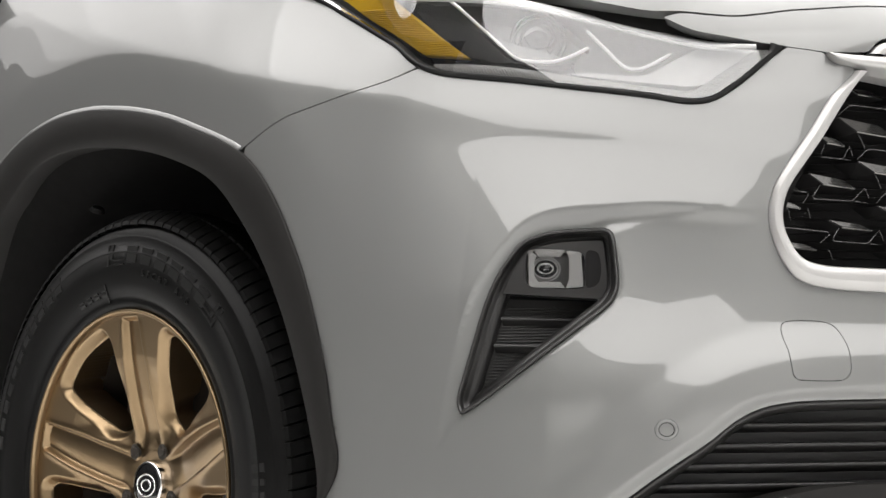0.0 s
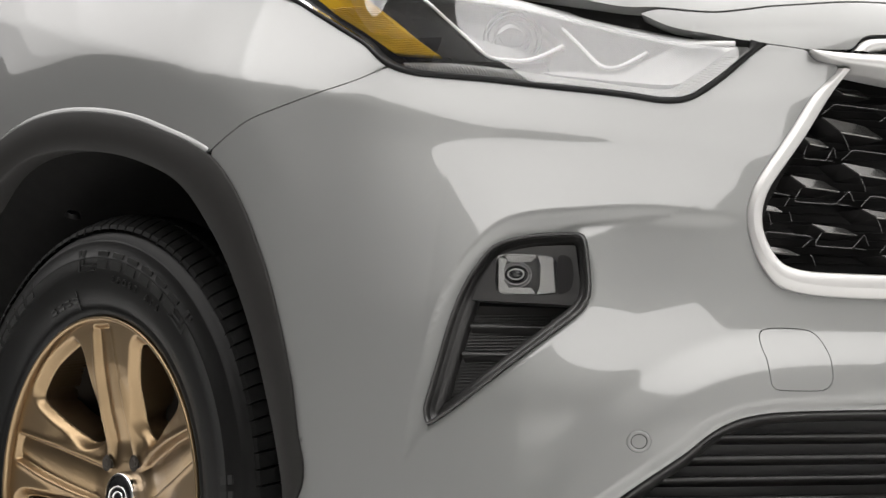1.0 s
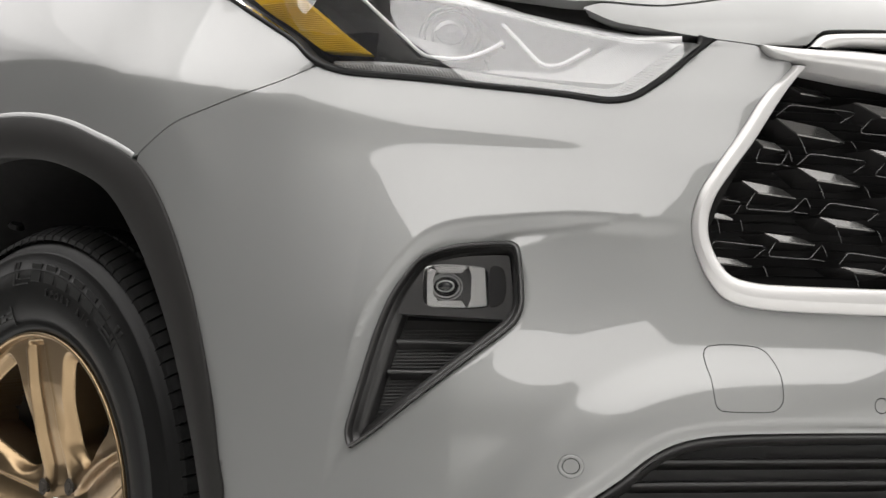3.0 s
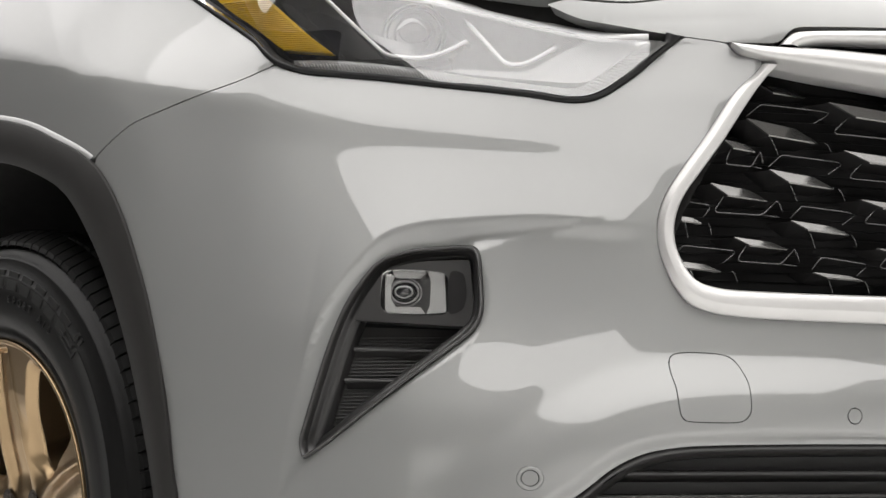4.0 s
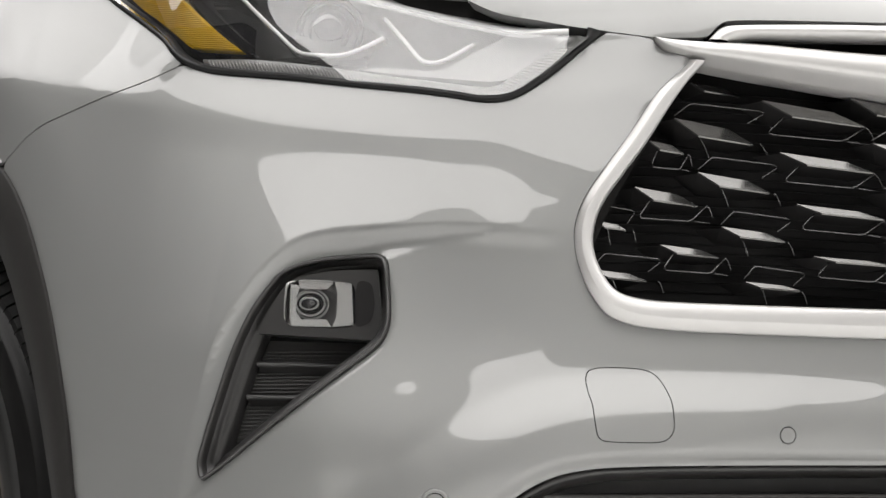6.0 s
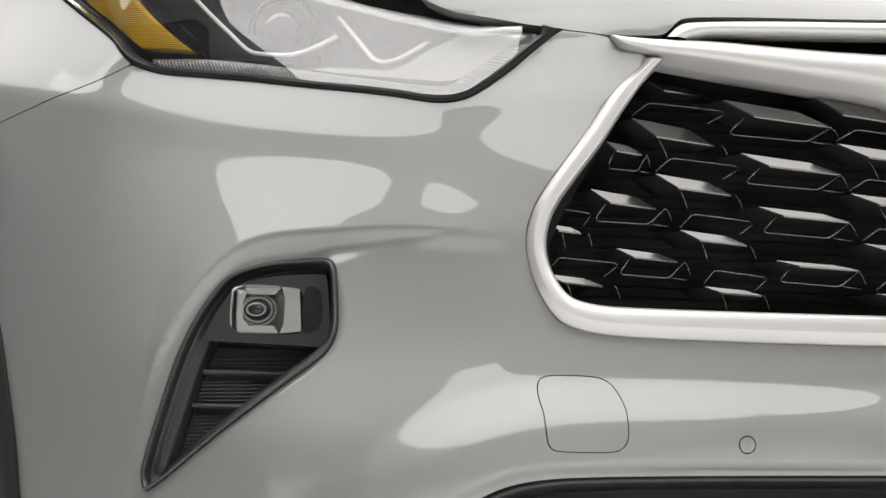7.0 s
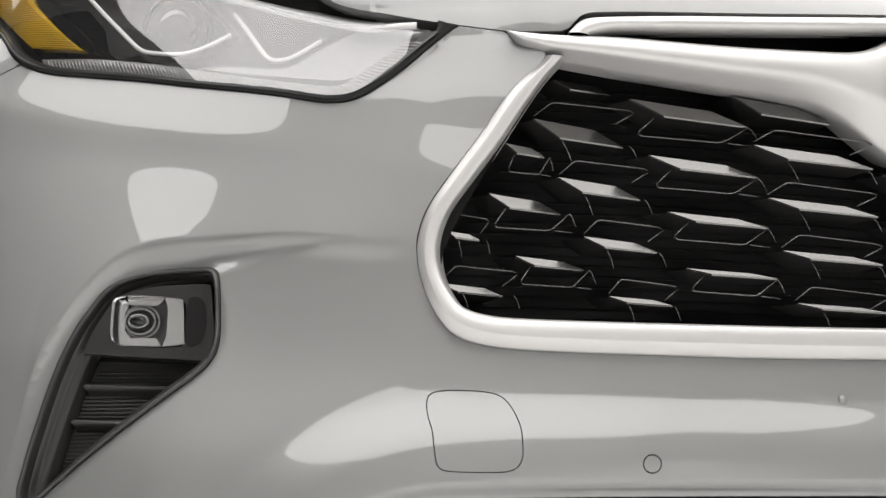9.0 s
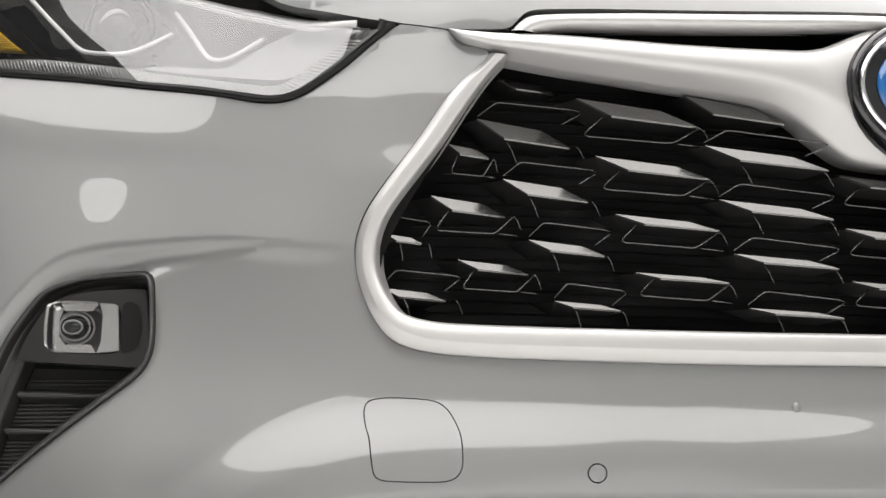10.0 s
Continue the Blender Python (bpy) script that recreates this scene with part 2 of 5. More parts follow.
# the corner of the body stands out towards the front and side: a control net over the degrees round the front (rows) and the height (columns), in millimetres
BOX_U, BOX_V = np.linspace(20, 92, 7), np.linspace(0.36, 1.08, 7)
BOX = np.array([
    (0, 0, 0, 0, 2, 4, 4),
    (4, 6, 9, 10, 10, 9, 9),
    (14, 14, 15, 17, 22, 24, 24),
    (-6, -4, 31, 49, 48, 44, 44),
    (-4, -2, 14, 28, 32, 32, 32),
    (0, 0, 4, 8, 11, 11, 11),
    (0, 0, 0, 0, 0, 0, 0),
])
BOX_WAY = np.array((-0.475, -0.876, -0.082))


def soft_clip(v, w=0.012):
    """The height, held softly between 0.48 and 0.96."""
    return 0.48 + w * np.logaddexp(0, (v - 0.48) / w) - w * np.logaddexp(0, (v - 0.96) / w)


def bulge(u, v):
    """How far the corner stands out, in metres."""
    return 0.001 * np.einsum("...i,ij,...j->...", cubic(np.abs(u), BOX_U), BOX, cubic(soft_clip(v), BOX_V))


def surf(u, v, off=0.0):
    """Point of the body's skin: u in degrees round the front, v the height (rolling inwards over the top)."""
    u, v = np.asarray(u, float), np.asarray(v, float)
    a = np.radians(u)
    q = roll(u)
    over = np.maximum(v - TOP, 0) / q
    ang = np.minimum(over, 1.35)
    side = sstep(55, 63, np.abs(u))   # the fender's lean fades out softly over the top
    r = radius(u, (1 - side) * np.minimum(v, TOP) + side * (v - 0.016 * np.logaddexp(0, (v - TOP - 0.03) / 0.016))) + off - q * (1 - np.cos(ang)) - q * np.maximum(over - 1.35, 0) * np.sin(1.35)
    z = np.minimum(v, TOP) + q * np.sin(ang) + q * np.maximum(over - 1.35, 0) * np.cos(1.35)
    return np.stack([CX - r * np.sin(a), CY - r * np.cos(a), z], -1) + bulge(u, v + 0 * u)[..., None] * BOX_WAY


# outlines on the skin: (degrees round the front, height)
FOG = spline([(54.2, 0.518), (54.5, 0.534), (54.25, 0.5555), (53.85, 0.590), (53.35, 0.637), (52.75, 0.672), (52.0, 0.6965), (50.9, 0.7190), (49.0, 0.7290), (46.9, 0.7315), (45.2, 0.7305), (44.55, 0.7225),
              (44.28, 0.694), (44.12, 0.664), (44.4, 0.6464), (45.0, 0.6347), (46.15, 0.6188), (49.02, 0.5788), (52.2, 0.5356), (53.75, 0.5185)], True, 6)
RIDGE = spline([(55.9, 0.47), (55.6, 0.52), (55.0, 0.59), (54.4, 0.64), (53.5, 0.684), (52.2, 0.72), (50.5, 0.7465), (48.3, 0.7565), (45.2, 0.7585), (41.2, 0.7585), (38.6, 0.755), (36.7, 0.751)], False, 8)
# far edge of the pocket behind the ridge: the lower lip of the scoop, then round the fog lamp
POCKET_LOW = spline([(36.7, 0.751), (37.9, 0.7465), (39.3, 0.7405), (41.8, 0.7325), (44.6, 0.7215), (44.6, 0.7215), (43.9, 0.694), (43.75, 0.660), (44.5, 0.634), (48.9, 0.571), (52.4, 0.527), (54.4, 0.503), (55.3, 0.48), (55.9, 0.47)], False, 6)
RIDGE_INNER = spline([(54.75, 0.55), (54.3, 0.59), (53.7, 0.637), (52.85, 0.678), (51.6, 0.711), (50.15, 0.7345), (48.2, 0.745), (45.2, 0.747), (41.4, 0.7475)], False, 6)
POCKET = np.concatenate([RIDGE, POCKET_LOW[1:-1]]) * (0.0165, 1)
RIDGE_SIDE = RIDGE[::-1][RIDGE[::-1, 1] > 0.60].T   # height of the ridge over the degrees round the front


INTAKE = [(47, 0.37), (43.5, 0.4215), (41, 0.454), (38.5, 0.484), (37.0, 0.505), (35.8, 0.5172), (34.5, 0.5245), (32.5, 0.529), (28, 0.531), (18.6, 0.532), (0, 0.533)]
INTAKE_LINE = spline([(52, 0.30)] + INTAKE, False, 14)
ARCH_LINE = spline([(117.5, 0.9023), (111.5, 0.94), (101.9, 0.9506), (91.4, 0.929), (81.6, 0.8877), (75.83, 0.8506), (71.8, 0.788), (67.6, 0.6715), (65.5, 0.581), (64.2, 0.49)], False, 12)


# soft form of the bumper's corner: a control net over the degrees round the front (rows) and the height (columns), in millimetres
NET_U, NET_V = np.linspace(25, 65, 11), np.linspace(0.55, 0.97, 9)
NET = np.array([
    (8.6, 1.5, -0.6, -0.6, 0.0, 0.7, 1.2, 1.3, 1.3),
    (3.9, 1.5, 0.4, 0.0, 0.5, 0.6, 0.4, 0.0, -0.1),
    (3.2, 3.6, -0.2, -0.5, 0.8, 0.2, -0.7, -1.4, -1.6),
    (7.1, 4.3, -2.5, -2.0, 0.6, 1.0, -1.6, -2.7, -2.8),
    (11.7, 2.9, -2.8, -1.9, 1.0, 2.3, -0.5, -2.4, -3.0),
    (13.1, 1.6, -1.9, -1.4, 0.4, 1.8, 1.2, -0.5, -1.8),
    (9.1, 1.6, -1.2, -1.4, -0.7, 0.1, 1.4, 1.1, -0.2),
    (3.7, 1.1, -0.4, -0.8, -0.7, -1.1, -0.6, 0.9, 0.6),
    (0.3, 0.3, 0.3, 0.4, 0.7, 0.0, -1.8, -1.1, 0.3),
    (-1.4, -0.2, 0.7, 1.3, 1.5, 0.9, -1.0, -2.1, 1.0),
    (-2.3, -0.5, 1.0, 1.8, 1.6, 0.2, -1.4, -1.0, -0.6),
])


def relief(u, v):
    """Height of the pressed and moulded shapes over the smooth skin."""
    shape = np.shape(u)
    w = np.abs(np.asarray(u, float)).ravel()
    y = np.asarray(v, float).ravel() + 0 * w
    p = np.stack([w * 0.0165, y], -1)
    # crease from the grille up to the fender's shoulder: the skin leans back more above it
    crease = 0.8240 + 0.00313 * (np.clip(w, 30, 64) - 38) + 0.0037 * (np.clip(w, 64, 76) - 64)
    sect = sstep(27, 34, w) * (1 - sstep(72, 84, w))
    leaning = 0.005 * np.logaddexp(0, np.minimum(y - crease, 0.2) / 0.005)
    leaning -= 0.012 * np.logaddexp(0, (leaning - 0.085) / 0.012)
    h = -sect * 0.0823 * leaning * (1 + 1.4 * sstep(48, 60, w))
    h -= 0.1450 * sstep(26, 31, w) * (1 - sstep(37, 42, w)) * 0.005 * np.logaddexp(0, (np.minimum(y, 0.96) - 0.880) / 0.005)
    # flare that grows downwards from the crease to the ridge over the fog lamp
    ridge_v = np.interp(w, *RIDGE_SIDE)
    brow = 0.8244 + 0.00118 * (np.clip(w, 30, 64) - 38)
    band = 0.004 * (np.logaddexp(0, np.minimum(y - brow, 0.3) / 0.004) - np.logaddexp(0, np.minimum(y - np.maximum(crease, brow), 0.3) / 0.004))
    h += 0.0615 * band * sstep(38, 50, w) * (1 - sstep(57, 65, w))
    q = np.minimum(0.00580 * np.logaddexp(0, np.minimum(brow - y, 0.4) / 0.00580) / np.maximum(brow - ridge_v, 0.03), 1.2)
    under = np.exp(-((np.maximum(ridge_v - y, 0) / 0.015) ** 2))
    h += 0.00860 * q**1.256 * under * sstep(32.0, 40.0, w) * (1 - sstep(54, 64, w)) * sstep(0.595, 0.67, y)
    # beam of the bumper: a steep band along the air intake, then a shelf that leans back into a hollow
    di = np.full(len(p), 0.3)
    beam = (y > 0.36) & (w < 56) & (y < 0.83)
    if beam.any():
        di[beam] = near_line(INTAKE_LINE * (0.0165, 1), p[beam])
    front = 1 - sstep(41.22, 48.97, w)
    hollow = (1 - sstep(0.6236, 0.7751, y)) * front
    ramp = 0.006 * np.logaddexp(0, (np.minimum(di, 0.2) - 0.0469) / 0.006) - 0.0035 * np.logaddexp(0, (np.minimum(di, 0.2) - 0.0870) / 0.0035)
    h += hollow * (0.0092 - 0.4275 * ramp)
    h -= 0.0461 * 0.0165 * np.minimum(w, 21.4) * (1 - sstep(0.44, 0.66, y)) * (1 - sstep(21.4, 35.4, w))
    h -= 0.009 * sstep(0.016, 0.0, di) ** 1.5 * (w < 56)
    # pocket round the fog lamp: a flat band inside the ridge, then a steeper wall, and a scoop that runs out to a point
    close = (w > 35) & (w < 57) & (y > 0.45) & (y < 0.78)
    if close.any():
        hole = np.zeros(len(p), bool)
        hole[close] = inside(POCKET, p[close])
        if hole.any():
            a, b = near_line(RIDGE * (0.0165, 1), p[hole]), near_line(POCKET_LOW * (0.0165, 1), p[hole])
            band = 0.30 * np.sqrt(a * a + 0.002**2) - 0.30 * 0.002 + (0.1 + 0.5 * (1 - sstep(46, 50, w[hole]))) * 0.0015 * np.logaddexp(0, (a - 0.0115) / 0.0015)
            lip = 0.55 * (np.sqrt(b * b + 0.006**2) - 0.006)
            deep = 0.006 + 0.007 * (1 - sstep(46, 50, w[hole]))
            h[hole] -= deep * np.tanh(1 / np.sqrt(1 / np.maximum(band, 1e-6) ** 2 + 1 / np.maximum(lip, 1e-6) ** 2) / deep)
    # fender leans in away from the flared wheel arch
    da = np.full(len(p), 0.07)
    side = (w > 58) & (y > 0.5)
    if side.any():
        da[side] = near_line(ARCH_LINE * (0.0165, 1), p[side])
    h -= 0.275 * 0.010 * (np.logaddexp(0, (np.minimum(da, 0.50) - 0.075) / 0.010) - np.logaddexp(0, -0.075 / 0.010)) * sstep(60, 72, w)
    # the fender's shoulder line
    shoulder = 0.912 + 0.0040 * (w - 65.3)
    h -= 0.18 * sstep(59, 66, w) * 0.003 * np.logaddexp(0, np.minimum(y - shoulder, 0.5) / 0.003)
    h += 0.001 * np.einsum("ij,ij->i", cubic(w, NET_U) @ NET, cubic(y, NET_V))
    return h.reshape(shape)


def skin(u, v, off=0.0):
    return surf(u, v, relief(u, np.asarray(v, float)) + off)


car = tagged(new("car"), "light grey car with dark wheel arch trim and bronze wheels", "car")
MID = np.array([0.0, 0.92, 0.6])

LAMP_LOW = [(74.5, 1.060), (71.4, 1.0415), (68.6, 1.0185), (65.4, 0.991), (62.6, 0.966), (61.2, 0.9475), (60.2, 0.9365), (59.1, 0.929), (57.8, 0.9238), (55.2, 0.9186), (52.17, 0.9124), (48.24, 0.902), (44.94, 0.8931),
            (42.05, 0.8838), (39.9, 0.8756), (38.55, 0.8742), (37.55, 0.878), (36.6, 0.8869), (35.3, 0.9025), (34.0, 0.9215), (32.9, 0.936), (32.5, 0.9398)]
LAMP_TOP = [(32.5, 0.9398), (34.09, 0.9418), (37.9, 0.9535), (41.9, 0.972), (46.2, 0.9955), (50.85, 1.0175), (55.0, 1.030), (62, 1.045), (74.5, 1.075)]
SEAM = [(60.2, 0.9365), (62.5, 0.9226), (66.1, 0.9076), (69.0, 0.895), (71.5, 0.8832), (75.72, 0.853)]
ARCH_OUT = [(130, 0.47), (127, 0.62), (123.5, 0.77), (120.5, 0.857), (117.5, 0.9023), (114.5, 0.9265), (111.5, 0.94), (107.3, 0.950), (102.0, 0.9506), (96.6, 0.9423), (91.4, 0.929), (86.4, 0.911), (81.7, 0.8878), (78.3, 0.869), (75.73, 0.8503),
            (73.67, 0.8257), (71.6, 0.7874), (69.6, 0.736), (67.6, 0.6715), (65.57, 0.581), (64.4, 0.50), (63.95, 0.473), (64.1, 0.446), (65.2, 0.4177), (67.0, 0.38)]
ARCH_IN = [(126, 0.47), (123.5, 0.6), (120.5, 0.72), (117.9, 0.8085), (115.4, 0.843), (112.4, 0.876), (108.2, 0.894), (102.9, 0.8974), (97.6, 0.891), (91.3, 0.8764), (86.3, 0.858), (81.6, 0.8337), (78.6, 0.8074), (75.8, 0.7676), (73.5, 0.7258),
           (71.36, 0.6744), (69.25, 0.61), (67.25, 0.527), (66.1, 0.459), (65.9, 0.43), (66.2, 0.40), (67.4, 0.37)]
GRILLE_OUT = [(30.04, 0.9317), (29.43, 0.9203), (28.06, 0.9110), (29.8, 0.8800), (31.38, 0.8396), (32.8, 0.8055), (33.8, 0.7790), (34.26, 0.7573), (34.36, 0.7402), (34.2, 0.7202), (33.7, 0.6952), (33.0, 0.6755), (32.4, 0.6660), (31.3, 0.6592), (29.75, 0.6555), (27.0, 0.6533), (21.5, 0.6520), (15.2, 0.6521), (5.7, 0.6547), (0, 0.655)]
HOOD_EDGE = [(32.5, 0.9398), (31.0, 0.9357), (29.85, 0.9326), (27.64, 0.9316), (26.95, 0.9339), (26.25, 0.9458), (25.4, 0.9498), (16.6, 0.9598), (5.0, 0.9775), (0, 0.979)]


TOW = spline([(33.72, 0.6105), (33.5, 0.6179), (32.59, 0.6202), (30.8, 0.6184), (30.0, 0.6112), (29.4, 0.5926), (29.25, 0.5764), (29.27, 0.563), (29.6, 0.555), (30.25, 0.5523), (32.6, 0.553), (33.08, 0.5572), (33.24, 0.5705), (33.38, 0.5865), (33.6, 0.598)], True, 6)
SENSORS = [(41.05, 0.4985), (22.8, 0.5594)]


def ring(c, r, n=28):
    return np.array([(c[0] + r * math.cos(k * math.tau / n) / 0.0165, c[1] + r * math.sin(k * math.tau / n)) for k in range(n)])


def grow(loop, d):
    """The loop moved outwards by d metres."""
    p = np.asarray(loop) * (0.0165, 1)
    t = np.roll(p, -1, 0) - np.roll(p, 1, 0)
    n = np.stack([t[:, 1], -t[:, 0]], -1)
    n /= np.maximum(np.linalg.norm(n, axis=1, keepdims=True), 1e-9)
    area = np.sum(p[:, 0] * np.roll(p[:, 1], -1) - np.roll(p[:, 0], -1) * p[:, 1])
    return (p + n * d * (1 if area > 0 else -1)) / (0.0165, 1)


HOOD_GAP = [(41.1, 0.985), (39.8, 0.9889), (37.84, 0.9855), (35.9, 0.9827), (34, 0.9848), (32.1, 0.989), (30.2, 0.9909), (25.3, 0.9952), (12, 1.001), (0, 1.004)]


def box_verts(centre, ax, ay, az):
    c, ax, ay, az = (np.array(k, float) for k in (centre, ax, ay, az))
    v = [c + i * ax + j * ay + k * az for i in (-1, 1) for j in (-1, 1) for k in (-1, 1)]
    return v, [(0, 1, 3, 2), (4, 6, 7, 5), (0, 4, 5, 1), (2, 3, 7, 6), (0, 2, 6, 4), (1, 5, 7, 3)]


def aside(line, d):
    """The open line moved sideways by d metres."""
    p = np.asarray(line) * (0.0165, 1)
    s = np.gradient(p, axis=0)
    s /= np.linalg.norm(s, axis=1, keepdims=True)
    return (p + np.stack([s[:, 1], -s[:, 0]], -1) * d) / (0.0165, 1)


BODY_LINES = [aside(RIDGE[3:-6], d) for d in (-0.0006, 0.0010)] + [RIDGE_INNER, aside(POCKET_LOW[8:28], 0.0008), aside(POCKET_LOW[8:28], -0.0008)]


def body_panels():
    low, seam, arch = spline(LAMP_LOW), spline(SEAM), spline(ARCH_OUT)
    hood, gr, intake = spline(HOOD_EDGE), spline(GRILLE_OUT), spline(INTAKE)
    # bumper: lamp edge from the seam to the tip, hood edge, grille, middle, air intake, foot, arch, seam
    lamp = low[[i for i in range(len(low)) if low[i, 0] <= 60.15]]
    arch_front = arch[[i for i in range(len(arch)) if arch[i, 0] <= 75.7 and arch[i, 1] < 0.853]]
    edge = np.concatenate([lamp, hood[(hood[:, 0] < 32.4) & (hood[:, 0] > 30.2)], gr, intake[::-1], [(50, 0.33), (60, 0.33), (67, 0.36)], arch_front[::-1], seam[::-1][1:-1]])
    holes = [FOG, grow(TOW, 0.0009)] + [ring(SENSORS[0], 0.0119), ring(SENSORS[1], 0.0084)]
    v, f, n = both(*sheet(edge, holes, skin, 0.0042, 0.012, lines=BODY_LINES))
    link_mesh("bumper", v, f, PAINT, car, "light grey painted front bumper", n)
    # fender behind the seam
    back = np.array([(131, 0.47), (131, 1.06)])
    lamp_up = low[[i for i in range(len(low)) if low[i, 0] >= 60.25]]
    arch_top = arch[[i for i in range(len(arch)) if arch[i, 0] >= 75.74]]
    edge = np.concatenate([[(131, 0.47), (131, 1.215), (78, 1.215), (74.6, 1.075)], lamp_up, seam[1:-1] + (0, 0.0016), arch_top[::-1]])
    v, f, n = sheet(edge, [], skin, 0.010, 0.012)
    for s in (1, -1):
        link_mesh("fender", v * (s, 1, 1), f if s > 0 else [q[::-1] for q in f], PAINT, car, "light grey painted front fender", n * (s, 1, 1))
    # nose panel between the hood gap and the grille
    wedge = spline([(32.5, 0.9415), (34.46, 0.9475), (36.73, 0.9572), (39.05, 0.967), (41.1, 0.984)])
    gap = spline(HOOD_GAP)
    edge = np.concatenate([hood[::-1] + (0, 0.0012), wedge[1:], gap])
    v, f, n = both(*sheet(edge, [], skin, 0.009, 0.02))
    link_mesh("nose_panel", v, f, PAINT, car, "light grey painted nose panel under the hood", n)
    # hood
    over = spline([(0, 1.0065), (12, 1.0035), (25.3, 0.998), (30.2, 0.9937), (32.1, 0.9918), (34, 0.9877), (35.9, 0.9856), (37.84, 0.9885), (39.8, 0.9922), (42.3, 0.9955), (46, 1.0135), (50.8, 1.036), (55, 1.050), (60, 1.062)])
    edge = np.concatenate([over, [(60, 1.75), (42, 1.85), (36, 1.80), (0, 1.80)]])
    v, f, n = both(*sheet(edge, [], skin, 0.012, 0.02))
    link_mesh("hood", v, f, PAINT, car, "light grey painted hood", n)
    # rear part of the hood between the fenders, and the firewall that closes the front end behind
    side = skin(np.linspace(76, 131, 40), np.full(40, 1.210))
    rows = []
    for k in range(25):
        s = k / 24
        rows.append(np.stack([side[:, 0] * (1 - 2 * s), side[:, 1], side[:, 2] + 0.09 * (1 - (1 - 2 * s) ** 2)], -1))
    v = np.concatenate(rows)
    f = [(i * 40 + k, i * 40 + k + 1, (i + 1) * 40 + k + 1, (i + 1) * 40 + k) for i in range(24) for k in range(39)]
    link_mesh("cowl_panel", v, outward(v, f, MID), PAINT, car, "light grey painted panel behind the hood")
    y_back = float(side[-1, 1]) - 0.01
    v, f = box_verts((0, y_back, 0.70), (0.86, 0, 0), (0, 0.012, 0), (0, 0, 0.50))
    link_mesh("firewall", v, f, LINER, car, "black firewall", None, False)
    # rolled lip of the fender and bumper along the arch trim
    line = arch[(arch[:, 0] < 119) & (arch[:, 0] > 75.9)]
    t = np.gradient(line * (0.0165, 1), axis=0)
    t /= np.linalg.norm(t, axis=1, keepdims=True)
    away = line + np.stack([t[:, 1], -t[:, 0]], -1) * (-0.0065) / (0.0165, 1)
    if away[len(away) // 3, 1] < line[len(line) // 3, 1]:
        away = 2 * line - away
    v, f = strip(away, line, [(0.0, -0.001), (0.05, 0.0007), (0.5, 0.0018), (0.85, 0.0030), (1, 0.0032), (1.02, -0.008)], skin, 160)
    for s in (1, -1):
        w = v * (s, 1, 1)
        link_mesh("arch_lip", w, outward(w, f, MID), PAINT, car, "rolled painted lip of the wheel arch")
    # arch trim
    prof = [(0.0, -0.004), (0.0, 0.003), (0.025, 0.0045), (0.5, 0.0048), (0.95, 0.0045), (1.0, 0.001), (1.0, -0.03)]
    v, f = strip(arch, spline(ARCH_IN), prof, surf, 140)
    for s in (1, -1):
        w = v * (s, 1, 1)
        link_mesh("wheel_arch_trim", w, outward(w, f, MID), CLADDING, car, "dark grey plastic wheel arch trim")


body_panels()



def twin(name, v, f, mat, parent, label="", n=None, smooth=True):
    """One mesh on the car's right side and its mirror image on the left; returns the first."""
    first = link_mesh(name, v, f, mat, parent, label, n, smooth)
    w = np.asarray(v, float) * (-1, 1, 1)
    link_mesh(name, w, [tuple(reversed(q)) for q in f], mat, parent, label, None if n is None else np.asarray(n) * (-1, 1, 1), smooth)
    return first


def at_depth(fn, off):
    return lambda u, v: fn(u, v, off)


# ---- bumper fittings ----
def bumper_fittings():
    v, f, n = sheet(TOW, [], skin, 0.007, 0.006)
    twin("tow_eye_cover", v, f, PAINT, car, "light grey square tow eye cover", n)
    for c in SENSORS:
        v, f, n = sheet(ring(c, 0.0072), [], at_depth(skin, 0.0002), 0.003, 0.006)
        s = twin("parking_sensor", v, f, PAINT, car, "round grey parking sensor", n)
        if c == SENSORS[0]:
            a, b = ring(c, 0.0115, 40), ring(c, 0.0080, 40)
            v, f = strip(np.r_[a, a[:1]], np.r_[b, b[:1]], [(0, -0.006), (0, 0.0), (0.2, 0.0006), (0.8, 0.0006), (1, 0.0), (1, -0.006)], skin, 41)
            link_mesh("sensor_ring", v, outward(v, f, MID), PAINT, s)
    # small washer nozzle under the grille
    p = skin(11.4, 0.6175, 0.0)
    bm = bmesh.new()
    bmesh.ops.create_uvsphere(bm, u_segments=14, v_segments=8, radius=0.0048)
    bmesh.ops.scale(bm, vec=(1, 0.6, 1), verts=bm.verts)
    bmesh.ops.translate(bm, vec=p, verts=bm.verts)
    for q in bm.faces:
        q.smooth = True
    part("camera_nozzle", bm, PAINT, car, "small clear camera washer nozzle")
    # black sheet added behind the skin, giving the gaps their shade
    edge = [(0, 0.25), (63, 0.25), (63, 0.5), (64.5, 0.585), (66.8, 0.68), (69, 0.745), (71.5, 0.80), (73.5, 0.835), (75, 0.86), (78, 0.93), (70, 1.09), (54, 1.07), (42, 1.02), (0, 1.03)]
    hole = grow(FOG, 0.004)
    v, f, n = both(*sheet(edge, [hole, spline(INTAKE_HOLE, True, 3), spline(GRILLE_HOLE, True, 3), spline(LAMP_HOLE, True, 3)], at_depth(skin, -0.022), 0.012, 0))
    link_mesh("bumper_carrier", v, f, LINER, car, "black sheet added behind the skin to darken its gaps", n)


